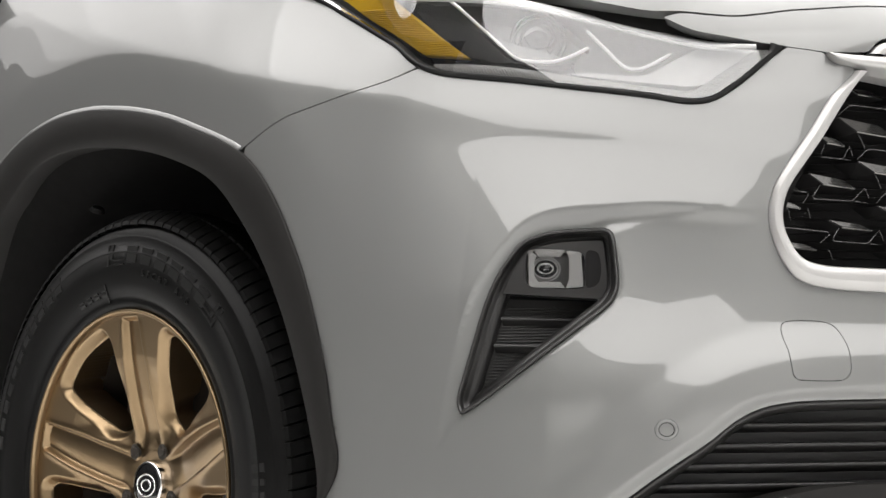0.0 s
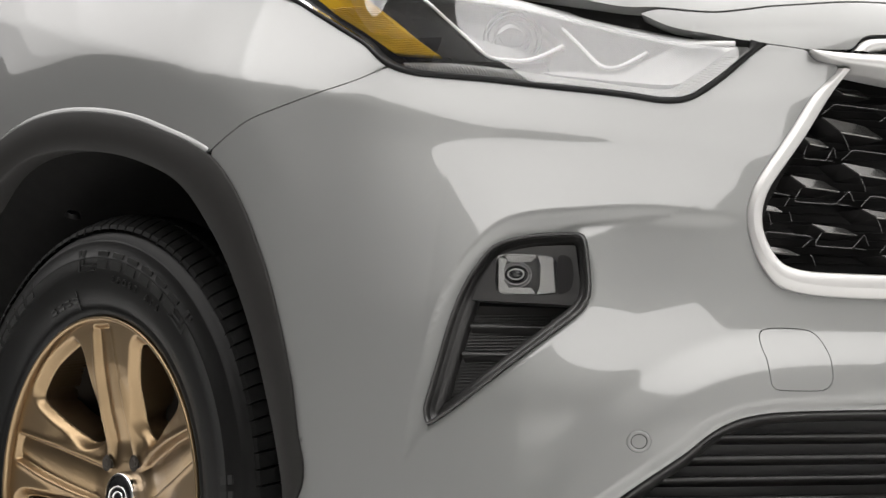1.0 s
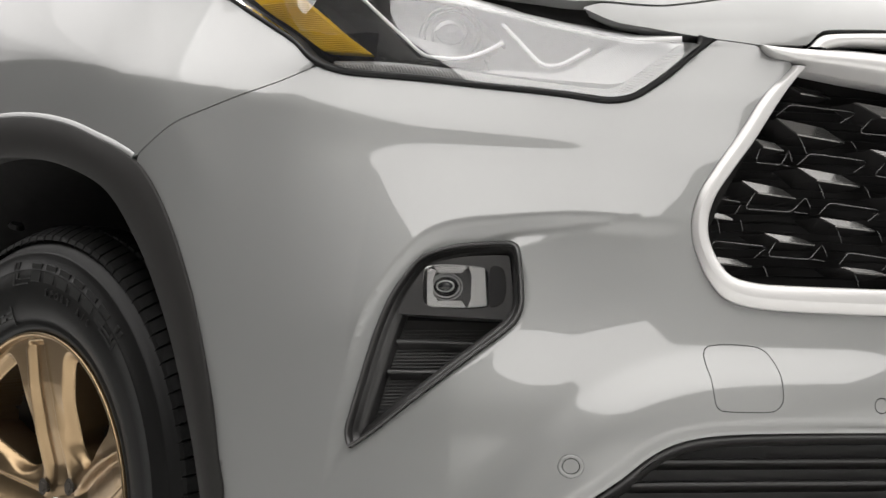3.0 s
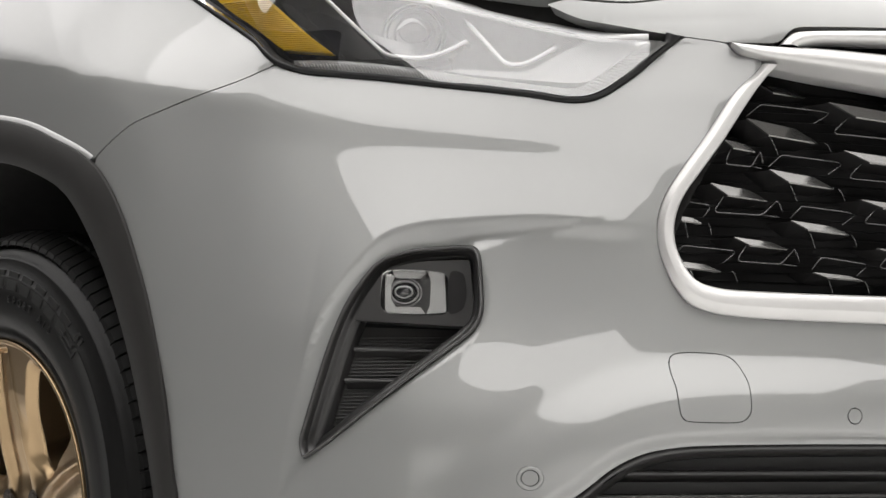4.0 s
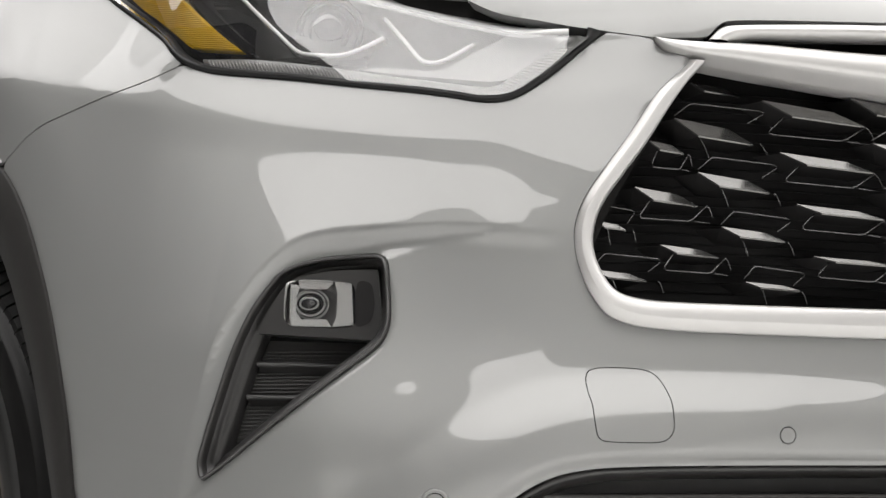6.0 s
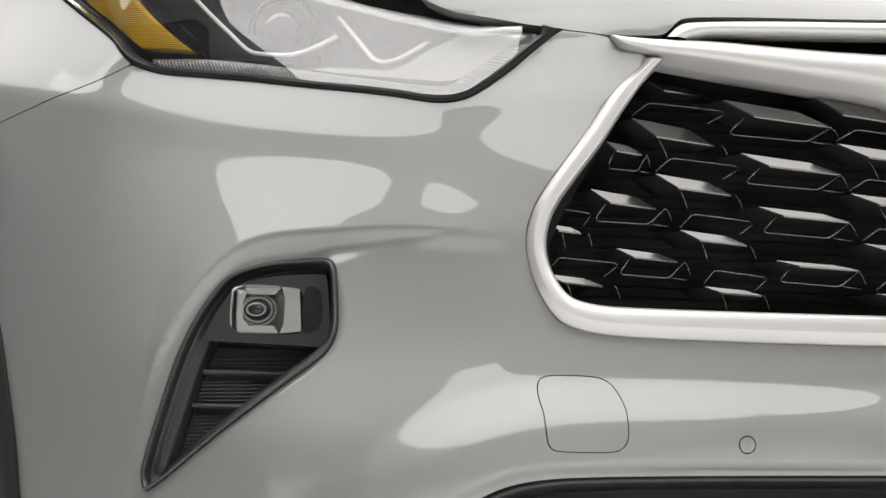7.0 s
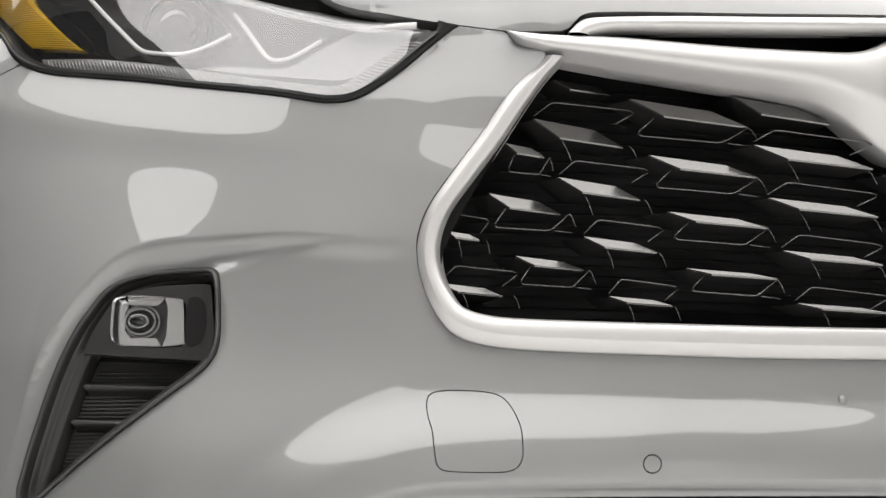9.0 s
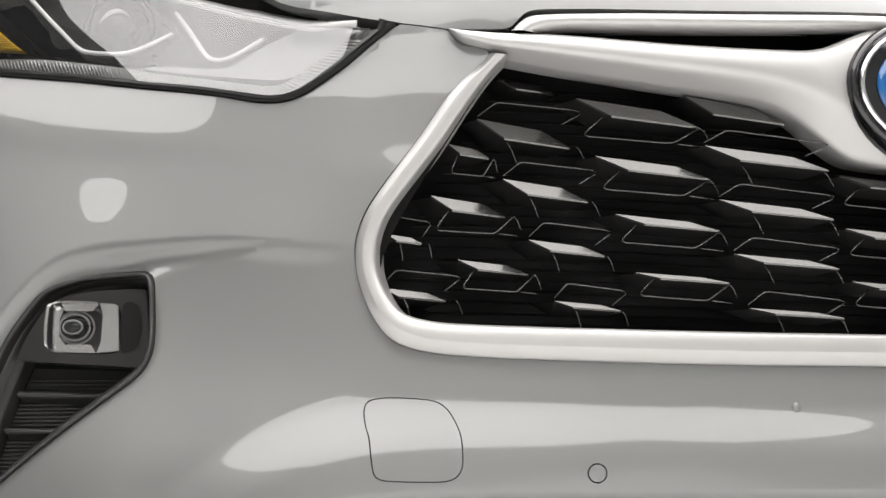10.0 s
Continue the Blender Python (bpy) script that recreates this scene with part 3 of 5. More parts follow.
INTAKE_HOLE = [(46, 0.3), (43.0, 0.4215), (38.3, 0.48), (35.6, 0.512), (32.5, 0.525), (18, 0.528), (2, 0.528), (2, 0.528), (2, 0.3), (2, 0.3)]
GRILLE_HOLE = [(27.5, 0.905), (31.2, 0.808), (33.2, 0.74), (33.0, 0.70), (30.6, 0.682), (24, 0.68), (2, 0.682), (2, 0.682), (2, 0.955), (2, 0.955), (12, 0.95), (25, 0.93)]
LAMP_HOLE = [(62.5, 0.99), (59.5, 0.941), (52, 0.919), (40, 0.884), (37, 0.888), (34.4, 0.929), (37, 0.946), (45, 0.985), (54, 1.022), (63, 1.038)]


# ---- grille ----
GR_IN = [(27.15, 0.9100), (28.05, 0.8930), (29.1, 0.8680), (30.4, 0.8335), (31.65, 0.8040), (32.7, 0.7785), (33.2, 0.7590), (33.36, 0.7400), (33.2, 0.7220), (32.7, 0.7036), (32.1, 0.6915), (31.2, 0.6857), (29.7, 0.6824), (24.3, 0.6806), (15.2, 0.6812), (5.7, 0.6838), (0, 0.684)]
BAR_TOP = [(30.0, 0.9312), (27.64, 0.9289), (24.3, 0.929), (21.4, 0.928), (18.3, 0.9276), (15.0, 0.9288), (11.6, 0.9312), (10.1, 0.9336), (8.66, 0.9406), (7.1, 0.9522), (5.2, 0.9616), (2.4, 0.966), (0, 0.967)]
BAR_LOW = [(29.9, 0.9300), (29.43, 0.9203), (28.47, 0.9131), (27.5, 0.9085), (24.3, 0.9008), (21.4, 0.8961), (18.3, 0.892), (15.1, 0.8884), (12.7, 0.8835), (10.9, 0.8733), (9.5, 0.8599), (8.06, 0.8463), (6.95, 0.8389), (5.5, 0.8360), (2.5, 0.834), (0, 0.8335)]
TRIM_TOP = [(26.95, 0.9307), (26.25, 0.9423), (25.4, 0.9458), (21.3, 0.9513), (15, 0.9595), (5.06, 0.9746), (0, 0.976)]
TRIM_LOW = [(25.84, 0.9298), (25.4, 0.9316), (24.3, 0.9349), (21.35, 0.9378), (15, 0.9454), (5.2, 0.9594), (0, 0.961)]


def grille():
    g = spline(GRILLE_OUT)
    outer = g[[i for i in range(len(g)) if i >= 20]]
    v, f = strip(outer, spline(GR_IN), [(0.018, -0.03), (0.018, -0.0015), (0.06, 0.0010), (0.36, 0.0040), (0.40, 0.0046), (0.44, 0.0048), (0.86, 0.0040), (0.93, 0.003), (0.98, 0.0), (1, -0.004), (1, -0.045)], surf, 150)
    f = outward(v, f, MID)
    v, f, _ = both(v, f)
    link_mesh("grille_surround", v, f, CHROME, car, "satin silver grille surround")
    v, f = strip(spline(BAR_TOP), spline(BAR_LOW), [(0, -0.03), (0, 0.001), (0.05, 0.006), (0.12, 0.008), (0.45, 0.0095), (0.58, 0.0085), (0.64, 0.0065), (0.72, 0.002), (0.94, -0.011), (0.98, -0.014), (1, -0.018), (1, -0.05)], surf, 130)
    f = outward(v, f, MID)
    v, f, _ = both(v, f)
    bar = link_mesh("grille_bar", v, f, CHROME, car, "satin silver upper grille bar round the badge")
    v, f = strip(spline(TRIM_TOP), spline(TRIM_LOW), [(0, -0.02), (0, 0.002), (0.1, 0.006), (0.5, 0.009), (0.8, 0.006), (1, 0.001), (1, -0.03)], surf, 90)
    f = outward(v, f, MID)
    v, f, _ = both(v, f)
    link_mesh("upper_trim", v, f, CHROME, car, "satin silver trim under the hood edge")
    # dark mesh panel behind the fins, with fine ribs
    edge = [(0, 0.672), (30, 0.672), (34, 0.69), (34.6, 0.745), (32, 0.83), (28.5, 0.935), (26, 0.96), (0, 0.985)]
    v, f, n = both(*sheet(edge, [], at_depth(surf, -0.098), 0.02, 0))
    mesh_panel = link_mesh("grille_panel", v, f, DEEP, car, "gloss black grille panel with fine ribs", n)
    vs, fs = [], []
    for i in range(23):
        h = 0.689 + i * 0.0094
        left = np.interp(h, [0.68, 0.70, 0.745, 0.81, 0.91], [31, 33, 33.3, 31.0, 27.3])
        line = np.stack([np.linspace(left, 0, 34), np.full(34, h)], -1)
        v, f = strip(line, line + (0, 0.0016), [(0, -0.098), (0, -0.0955), (1, -0.0960), (1, -0.098)], surf, 34)
        f = outward(v, f, MID)
        v, f, _ = both(v, f)
        fs += [tuple(k + len(vs) for k in q) for q in f]
        vs += list(v)
    tagged(link_mesh("ribs", vs, fs, RIB_BLACK, mesh_panel), kind="stuff")
    fins(mesh_panel)


# columns of fins from the middle outwards: first row's upper corner and lower tip, then the last row's, then the rows
COLUMNS = [((8.45, 0.8715, 0.8, 0.859), (7.5, 0.7306, 0.7, 0.724), 4, 1),
           ((16.6, 0.8430, 8.9, 0.8290), (14.1, 0.7030, 8.0, 0.6979), 4, 0),
           ((23.7, 0.8780, 16.65, 0.8605), (20.65, 0.7298, 15.05, 0.7246), 4, 0),
           ((28.8, 0.8582, 23.6, 0.8377), (24.9, 0.7030, 21.2, 0.6967), 4, 0),
           ((32.4, 0.8460, 27.92, 0.8256), (29.7, 0.7363, 25.84, 0.7266), 3, 0),
           ((35.0, 0.7640, 31.13, 0.7513), (33.4, 0.7120, 29.73, 0.7030), 2, 0),
           ((17.4, 0.8895, 11.2, 0.8705), (17.4, 0.8895, 11.2, 0.8705), 1, 0),
           ((27.7, 0.8975, 24.2, 0.8875), (27.7, 0.8975, 24.2, 0.8875), 1, 0)]


FIN_BACK = np.array((-0.537, -0.843, -0.1))
FIN_IN, FIN_N = -0.011, (-0.02, -0.92, 0.39)   # depth of the fins and the way their faces look


def fins(parent):
    def at(c, along, v, off):
        """A point of the cell; the cells towards the corner lie deeper behind the surround."""
        return surf(c[0] + (c[2] - c[0]) * along, v, off) - FIN_BACK * np.interp((c[0] + c[2]) / 2, [15, 27], [0.0, 0.03])

    def point(c, along, down, off):
        return at(c, along, c[1] + (c[3] - c[1]) * down, off)

    for column, (first, last, rows, skip) in enumerate(COLUMNS):
        for r in range(skip, rows):
            k = r / (rows - 1) if rows > 1 else 0
            c = [a + (b - a) * k for a, b in zip(first, last)]
            edge_u = np.interp(c[1], [0.68, 0.70, 0.7395, 0.7728, 0.8112, 0.8693, 0.905], [31.5, 32.8, 33.1, 32.2, 30.6, 28.7, 27.6]) - 0.25
            if c[0] > edge_u + 1.0:
                k = (c[0] - edge_u - 1.0) / (c[0] - c[2])
                c[0], c[1] = edge_u + 1.0, c[1] + k * (c[3] - c[1])
            deep = FIN_IN - (0.022 if rows == 1 else 0)
            a, d = point(c, 0, 0, deep), point(c, 1, 1, deep)
            step = d - a
            nx = 0.005

            def on_plane(x, z):
                return np.array([x, a[1] - (nx * (x - a[0]) + FIN_N[2] * (z - a[2])) / FIN_N[1], z])
            b, e = on_plane(a[0] + 0.71 * step[0], a[2] + 0.31 * step[2]), on_plane(a[0] + 0.27 * step[0], a[2] + 0.79 * step[2])
            d = on_plane(d[0], d[2])
            back = [p + (0, 0.042, 0.0) for p in (a, b, d - (0, 0, 0.004), e - (0, 0, 0.004))]
            edge = [p + (0, 0.0006, -0.0014) for p in (a, b, d, e)]
            verts = [a, b, d, e] + edge + back
            faces = [(0, 1, 2, 3), (3, 2, 6, 7), (7, 6, 10, 11), (0, 3, 7, 4), (4, 7, 11, 8), (1, 5, 6, 2), (5, 9, 10, 6), (0, 4, 5, 1), (4, 8, 9, 5)]
            ob = twin("fin", verts, faces, FIN_LIT, parent, "", None, False)
            # front face in the lit grey; deep black puts shade on the others
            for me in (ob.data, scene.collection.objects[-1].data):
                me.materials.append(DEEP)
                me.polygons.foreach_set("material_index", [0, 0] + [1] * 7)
            # thin moulded frame of the cell: under the fin or over it, by turns, and its slanting feet
            hi, lo, tall = c[1], c[3], c[1] - c[3]
            if rows == 1:
                continue
            if column % 2 == 0:
                loop = [(0.2, hi - 0.86 * tall), (0.075, lo - 0.011), (0.07, lo - 0.013), (0.10, lo - 0.0145), (0.70, lo - 0.0165), (0.75, lo - 0.0160), (0.80, lo - 0.0135), (0.98, lo - 0.0015)]
                foot = [(0.80, lo - 0.0165), (1.02, lo - 0.0180)]
            else:
                loop = [(0.01, hi + 0.003), (0.16, hi + 0.0135), (0.19, hi + 0.015), (0.24, hi + 0.0153), (0.97, hi + 0.0110), (1.03, hi + 0.0095), (1.02, hi + 0.0075), (0.83, hi - 0.002)]
                foot = [(0.29, lo + 0.1 * tall), (0.34, lo - 0.006), (0.385, lo - 0.016)]
            for line, size in ((loop, 0.00062), (foot, 0.0005), ([(0.98, lo - 0.001), (1.02, lo - 0.004), (1.07, lo - 0.013)], 0.0005)):
                v, f = tube([at(c, s, q, -0.016) for s, q in line], size, 5)
                twin("cell_frame", v, f, FRAME, parent)


RIB_BLACK = material("rib_black", (0.006, 0.006, 0.006), 0.4, vary=0.1, Specular_IOR_Level=0.12)
FRAME = material("gloss_black_edges", (0.05, 0.05, 0.05), 0.18, coat=0.5, vary=0.1)


# ---- badge ----
def badge():
    cu, cv = 0.0, 0.905

    def oval(a, b, off, n=48):
        return [surf(cu + a * math.cos(k * math.tau / n) / 0.0161, cv + b * math.sin(k * math.tau / n), off) for k in range(n)]

    def rings(name, rows, mat, parent, label=""):
        n = 48
        vs = [p for a, b, off in rows for p in oval(a, b, off, n)]
        fs = [(i * n + k, i * n + (k + 1) % n, (i + 1) * n + (k + 1) % n, (i + 1) * n + k) for i in range(len(rows) - 1) for k in range(n)]
        if rows[-1][0] < 0.02 and rows[-1][0] == rows[-1][1] * 1.5:
            fs.append(tuple((len(rows) - 1) * n + k for k in range(n)))
        return link_mesh(name, vs, outward(vs, fs, MID), mat, parent, label)

    body = rings("badge", [(0.133, 0.0740, -0.01), (0.1325, 0.0735, 0.015), (0.1295, 0.0710, 0.0190), (0.1265, 0.0685, 0.0165)], GLOSS, car, "oval gloss black badge with silver and blue rings")
    rings("badge_face", [(0.1265, 0.0685, 0.0165), (0.09, 0.049, 0.020), (0.05, 0.027, 0.022), (0.015, 0.010, 0.0225)], GLOSS, body)
    rings("silver_ring", [(0.1245, 0.0672, 0.018), (0.1238, 0.0667, 0.0212), (0.1205, 0.0644, 0.0217), (0.1190, 0.0632, 0.0195)], BRIGHT, body)
    rings("blue_ring", [(0.106, 0.0540, 0.0190), (0.105, 0.0533, 0.0216), (0.096, 0.0470, 0.0222), (0.0945, 0.0460, 0.0195)], BLUE, body)


# ---- headlamp ----
def headlamp():
    low, top = spline(LAMP_LOW), spline(LAMP_TOP)
    loop = np.concatenate([low, top[1:-1]])
    tag = "clear headlamp with silver reflector and amber side marker"
    # seal round the lens
    inner = grow(loop, -0.0085)
    inner[:, 0] = np.maximum(inner[:, 0], 33.7)
    n = len(low)
    v, f = strip(low[:-2], inner[:n - 2], [(0.06, -0.014), (0.06, -0.001), (0.25, 0.0035), (0.7, 0.004), (0.95, 0.001), (1, -0.008)], skin, 120)
    lamp = twin("headlamp", v, outward(v, f, MID), RUBBER_SEAL, car, tag)
    order = np.argsort(low[:, 0])
    low_u, low_v = low[order, 0], low[order, 1]

    order = np.argsort(top[:, 0])
    top_u, top_v = top[order, 0], top[order, 1]

    def lens_skin(u, v, off=0.0):
        """The lens: drawn straight from its lower edge to its upper one, which lies further back over the lamp units and stands out over the amber marker."""
        u, v = np.asarray(u, float), np.asarray(v, float)
        low_edge, high_edge = np.interp(u, low_u, low_v), np.interp(u, top_u, top_v)
        k = (v - low_edge) / np.maximum(high_edge - low_edge, 0.004)
        inner = sstep(33, 38, u)
        out_ = np.stack([-np.sin(np.radians(u)), -np.cos(np.radians(u)), 0 * u], -1)
        back = (0.030 - 0.045 * sstep(45, 56, u)) * inner
        off = off + relief(u, low_edge) * sstep(54, 61, u)
        return surf(u, low_edge) * (1 - k)[..., None] + surf(u, high_edge, -back) * k[..., None] + out_ * ((0.006 + 0.016 * sstep(44, 56, u) * (1 - k)) * k * (1 - k) * inner + off + 0.0008)[..., None]

    rows = resample(top[(top[:, 0] > 34.6) & (top[:, 0] < 66)], 90)
    fade = sstep(34.6, 38.0, rows[:, 0])
    edge_low, edge_high = lens_skin(rows[:, 0], rows[:, 1] - 0.0022 - 0.0053 * fade), lens_skin(rows[:, 0], rows[:, 1] - 0.0005, -0.004)
    steps = [edge_low + (edge_high - edge_low) * s + np.array((0, 0, h)) for s, h in ((0.0, -0.004), (0.0, 0.0012), (0.35, 0.0016), (0.92, 0.0012), (1.0, -0.006))]
    v = np.stack(steps, 1).reshape(-1, 3)
    f = [(i * 5 + j, i * 5 + j + 1, (i + 1) * 5 + j + 1, (i + 1) * 5 + j) for i in range(89) for j in range(4)]
    # a clear bevel; the softbox's reflection in it is painted pale
    link_mesh("lens_bevel", v, outward(v, f, MID), LENS_BEVEL_SHEEN, lamp, "upper bevel of the lens, its reflection painted pale")
    cover = grow(loop, -0.007)
    v, f, nn = sheet(cover[cover[:, 0] > 33.9], [], lens_skin, 0.009, 0.004)
    lens = link_mesh("lens", v, f, LENS, lamp, "clear plastic lens", nn)
    lens.visible_shadow = False
    v, f, nn = sheet(grow(loop, -0.004), [], at_depth(lens_skin, -0.080), 0.02, 0)
    link_mesh("housing", v, f, LAMP_BLACK, lamp, "black lamp housing", nn)
    back = grow(loop, -0.004)
    back = back[(back[:, 0] < 48.6) & (back[:, 0] > 34)]
    v, f, nn = sheet(back, [], at_depth(lens_skin, -0.058), 0.02, 0)
    link_mesh("bowl", v, f, LAMP_SHADE, lamp, "grey lamp bowl", nn)
    # lower ribbed indicator band
    a = spline([(59.4, 0.9442), (55.4, 0.9402), (50.9, 0.9298), (47.66, 0.9191), (44.5, 0.9087), (40.0, 0.8941), (38.9, 0.8945), (37.6, 0.9074), (34.9, 0.9363)])
    b = spline([(58.9, 0.9339), (55.3, 0.9241), (50.7, 0.9127), (47.5, 0.9039), (44.4, 0.895), (40.0, 0.8809), (38.6, 0.8795), (37.5, 0.8837), (33.6, 0.9347)])
    v, f = strip(a, b, [(0, -0.055), (0, -0.016), (0.1, -0.0135), (1, -0.008), (1, -0.03)], lens_skin, 80)
    link_mesh("indicator_band", v, outward(v, f, MID), LAMP_BAND, lamp, "silver indicator band with fine ribs")
    vs, fs = [], []
    ra, rb = resample(a, 110), resample(b, 110)
    for k in range(2, 106):
        p, q = ra[k], rb[k]
        pts = [lens_skin(*(p + (q - p) * s), -0.0125 + 0.004 * s) for s in (0.12, 0.5, 0.92)]
        v, f = tube(pts, 0.0009, 5)
        fs += [tuple(i + len(vs) for i in face) for face in f]
        vs += v
    tagged(link_mesh("band_ribs", vs, fs, LAMP_CLEAR, lamp), kind="stuff")
    # amber side marker
    edge = spline([(69.6, 1.05), (68.2, 1.036), (65.8, 1.010), (62.75, 0.984), (60.1, 0.9563), (60.1, 0.9563), (56.5, 0.9496), (56.5, 0.9496), (58.3, 0.972), (60.6, 1.003), (63.4, 1.034), (65, 1.05), (65, 1.05)], True, 4)
    v, f, nn = sheet(edge, [], at_depth(lens_skin, -0.012), 0.012, 0.01)
    link_mesh("amber_marker", v, f, AMBER, lamp, "ribbed amber side marker", nn)
    vs, fs = [], []
    for k in range(26):
        s = k / 25
        p0, p1 = np.array((66.9, 1.0215)) * (1 - s) + np.array((60.1, 0.9583)) * s, np.array((62.4, 1.022)) * (1 - s) + np.array((56.7, 0.952)) * s
        v, f = tube([lens_skin(*(p0 + (p1 - p0) * m), -0.0115) for m in (0.02, 0.35, 0.65, 0.98)], 0.0008, 5)
        fs += [tuple(i + len(vs) for i in face) for face in f]
        vs += v
    tagged(link_mesh("marker_ribs", vs, fs, AMBER, lamp), kind="stuff")
    # black blades between the marker and the lamp units
    for pts, off in (([(56.2, 0.9493), (55.7, 0.9487), (60.2, 1.012), (61.4, 1.0165)], -0.016), ([(55.6, 0.9483), (53.2, 0.9438), (49.8, 0.939), (48.6, 0.945), (54.6, 0.975), (60.2, 1.016)], -0.03)):
        v, f, nn = sheet(spline(pts, True, 4), [], at_depth(lens_skin, off), 0.012, 0.012)
        link_mesh("blade", v, f, GLOSS, lamp, "gloss black blade", nn)
    # main silver reflector and its step
    edge = spline([(48.6, 0.9245), (44.4, 0.9115), (40.3, 0.9005), (38.9, 0.8985), (37.7, 0.9035), (36.4, 0.916), (34.6, 0.9385), (36.8, 0.9475), (37.9, 0.9505), (37.9, 0.9505), (40.3, 0.934), (42.3, 0.9175), (43.6, 0.9165), (46.5, 0.9235)], True, 4)
    v, f, nn = sheet(edge, [], at_depth(lens_skin, -0.016), 0.012, 0.02)
    link_mesh("reflector", v, f, LAMP_SILVER, lamp, "silver lamp reflector", nn)
    edge = spline([(48.4, 0.929), (44.3, 0.9195), (42.6, 0.9205), (40.5, 0.937), (38.4, 0.952), (42, 0.973), (46.5, 0.997), (51, 1.015), (47.4, 0.960), (48.4, 0.946)], True, 4)
    v, f, nn = sheet(edge, [], at_depth(lens_skin, -0.038), 0.012, 0.02)
    link_mesh("reflector", v, f, LAMP_SHADE, lamp, "grey inner lamp bowl", nn)
    # light guides
    for pts in ([(58.9, 1.034), (57.3, 1.0115), (54.6, 0.971), (53.15, 0.9497), (52.2, 0.9445), (50.2, 0.9422), (48.75, 0.9482), (47.3, 0.9591)], [(47.5, 0.9817), (46.0, 0.9578), (44.7, 0.9363), (44.1, 0.9284), (43.3, 0.9253), (42.3, 0.9285), (40.7, 0.9417)]):
        v, f = tube([lens_skin(*p, -0.019) for p in spline(pts)], 0.0021, 8)
        link_mesh("light_guide", v, f, LIGHT_GUIDE, lamp, "white light guide")
    # projector lens in its dark bowl
    for c, r in (((51.9, 0.9735), 0.024),):
        p = Vector(lens_skin(*c, -0.05))
        d = Vector((-math.sin(radians(36)), -math.cos(radians(36)), 0))
        bm = bmesh.new()
        bmesh.ops.create_uvsphere(bm, u_segments=28, v_segments=16, radius=r)
        bmesh.ops.translate(bm, vec=p, verts=bm.verts)
        for q in bm.faces:
            q.smooth = True
        part("projector", bm, GLOSS, lamp, "dark glass projector lens")
        for rr in (0.029, 0.034):
            x = d.cross(Vector((0, 0, 1))).normalized()
            pts = [p + d * 0.008 + rr * (math.cos(k * math.tau / 36) * x + math.sin(k * math.tau / 36) * Vector((0, 0, 1))) for k in range(37)]
            v, f = tube(pts, 0.0012, 6)
            link_mesh("projector_ring", v, f, LAMP_SHADE, lamp)


LENS_BEVEL_SHEEN = material("lens_bevel", (0.42, 0.42, 0.415), 0.2, coat=0.6, vary=0.03)
LAMP_CLEAR = material("clear_ribs", (0.4, 0.4, 0.395), 0.15, metal=0.4, vary=0.05)
BRIGHT_FACET = material("reflector_facet", (0.8, 0.8, 0.79), 0.2, metal=0.95, vary=0.02)
LAMP_BAND = material("lamp_band", (0.14, 0.14, 0.138), 0.3, metal=0.5, vary=0.05)
LAMP_SHADE = material("lamp_bowl", (0.06, 0.06, 0.059), 0.35, metal=0.5, vary=0.04)


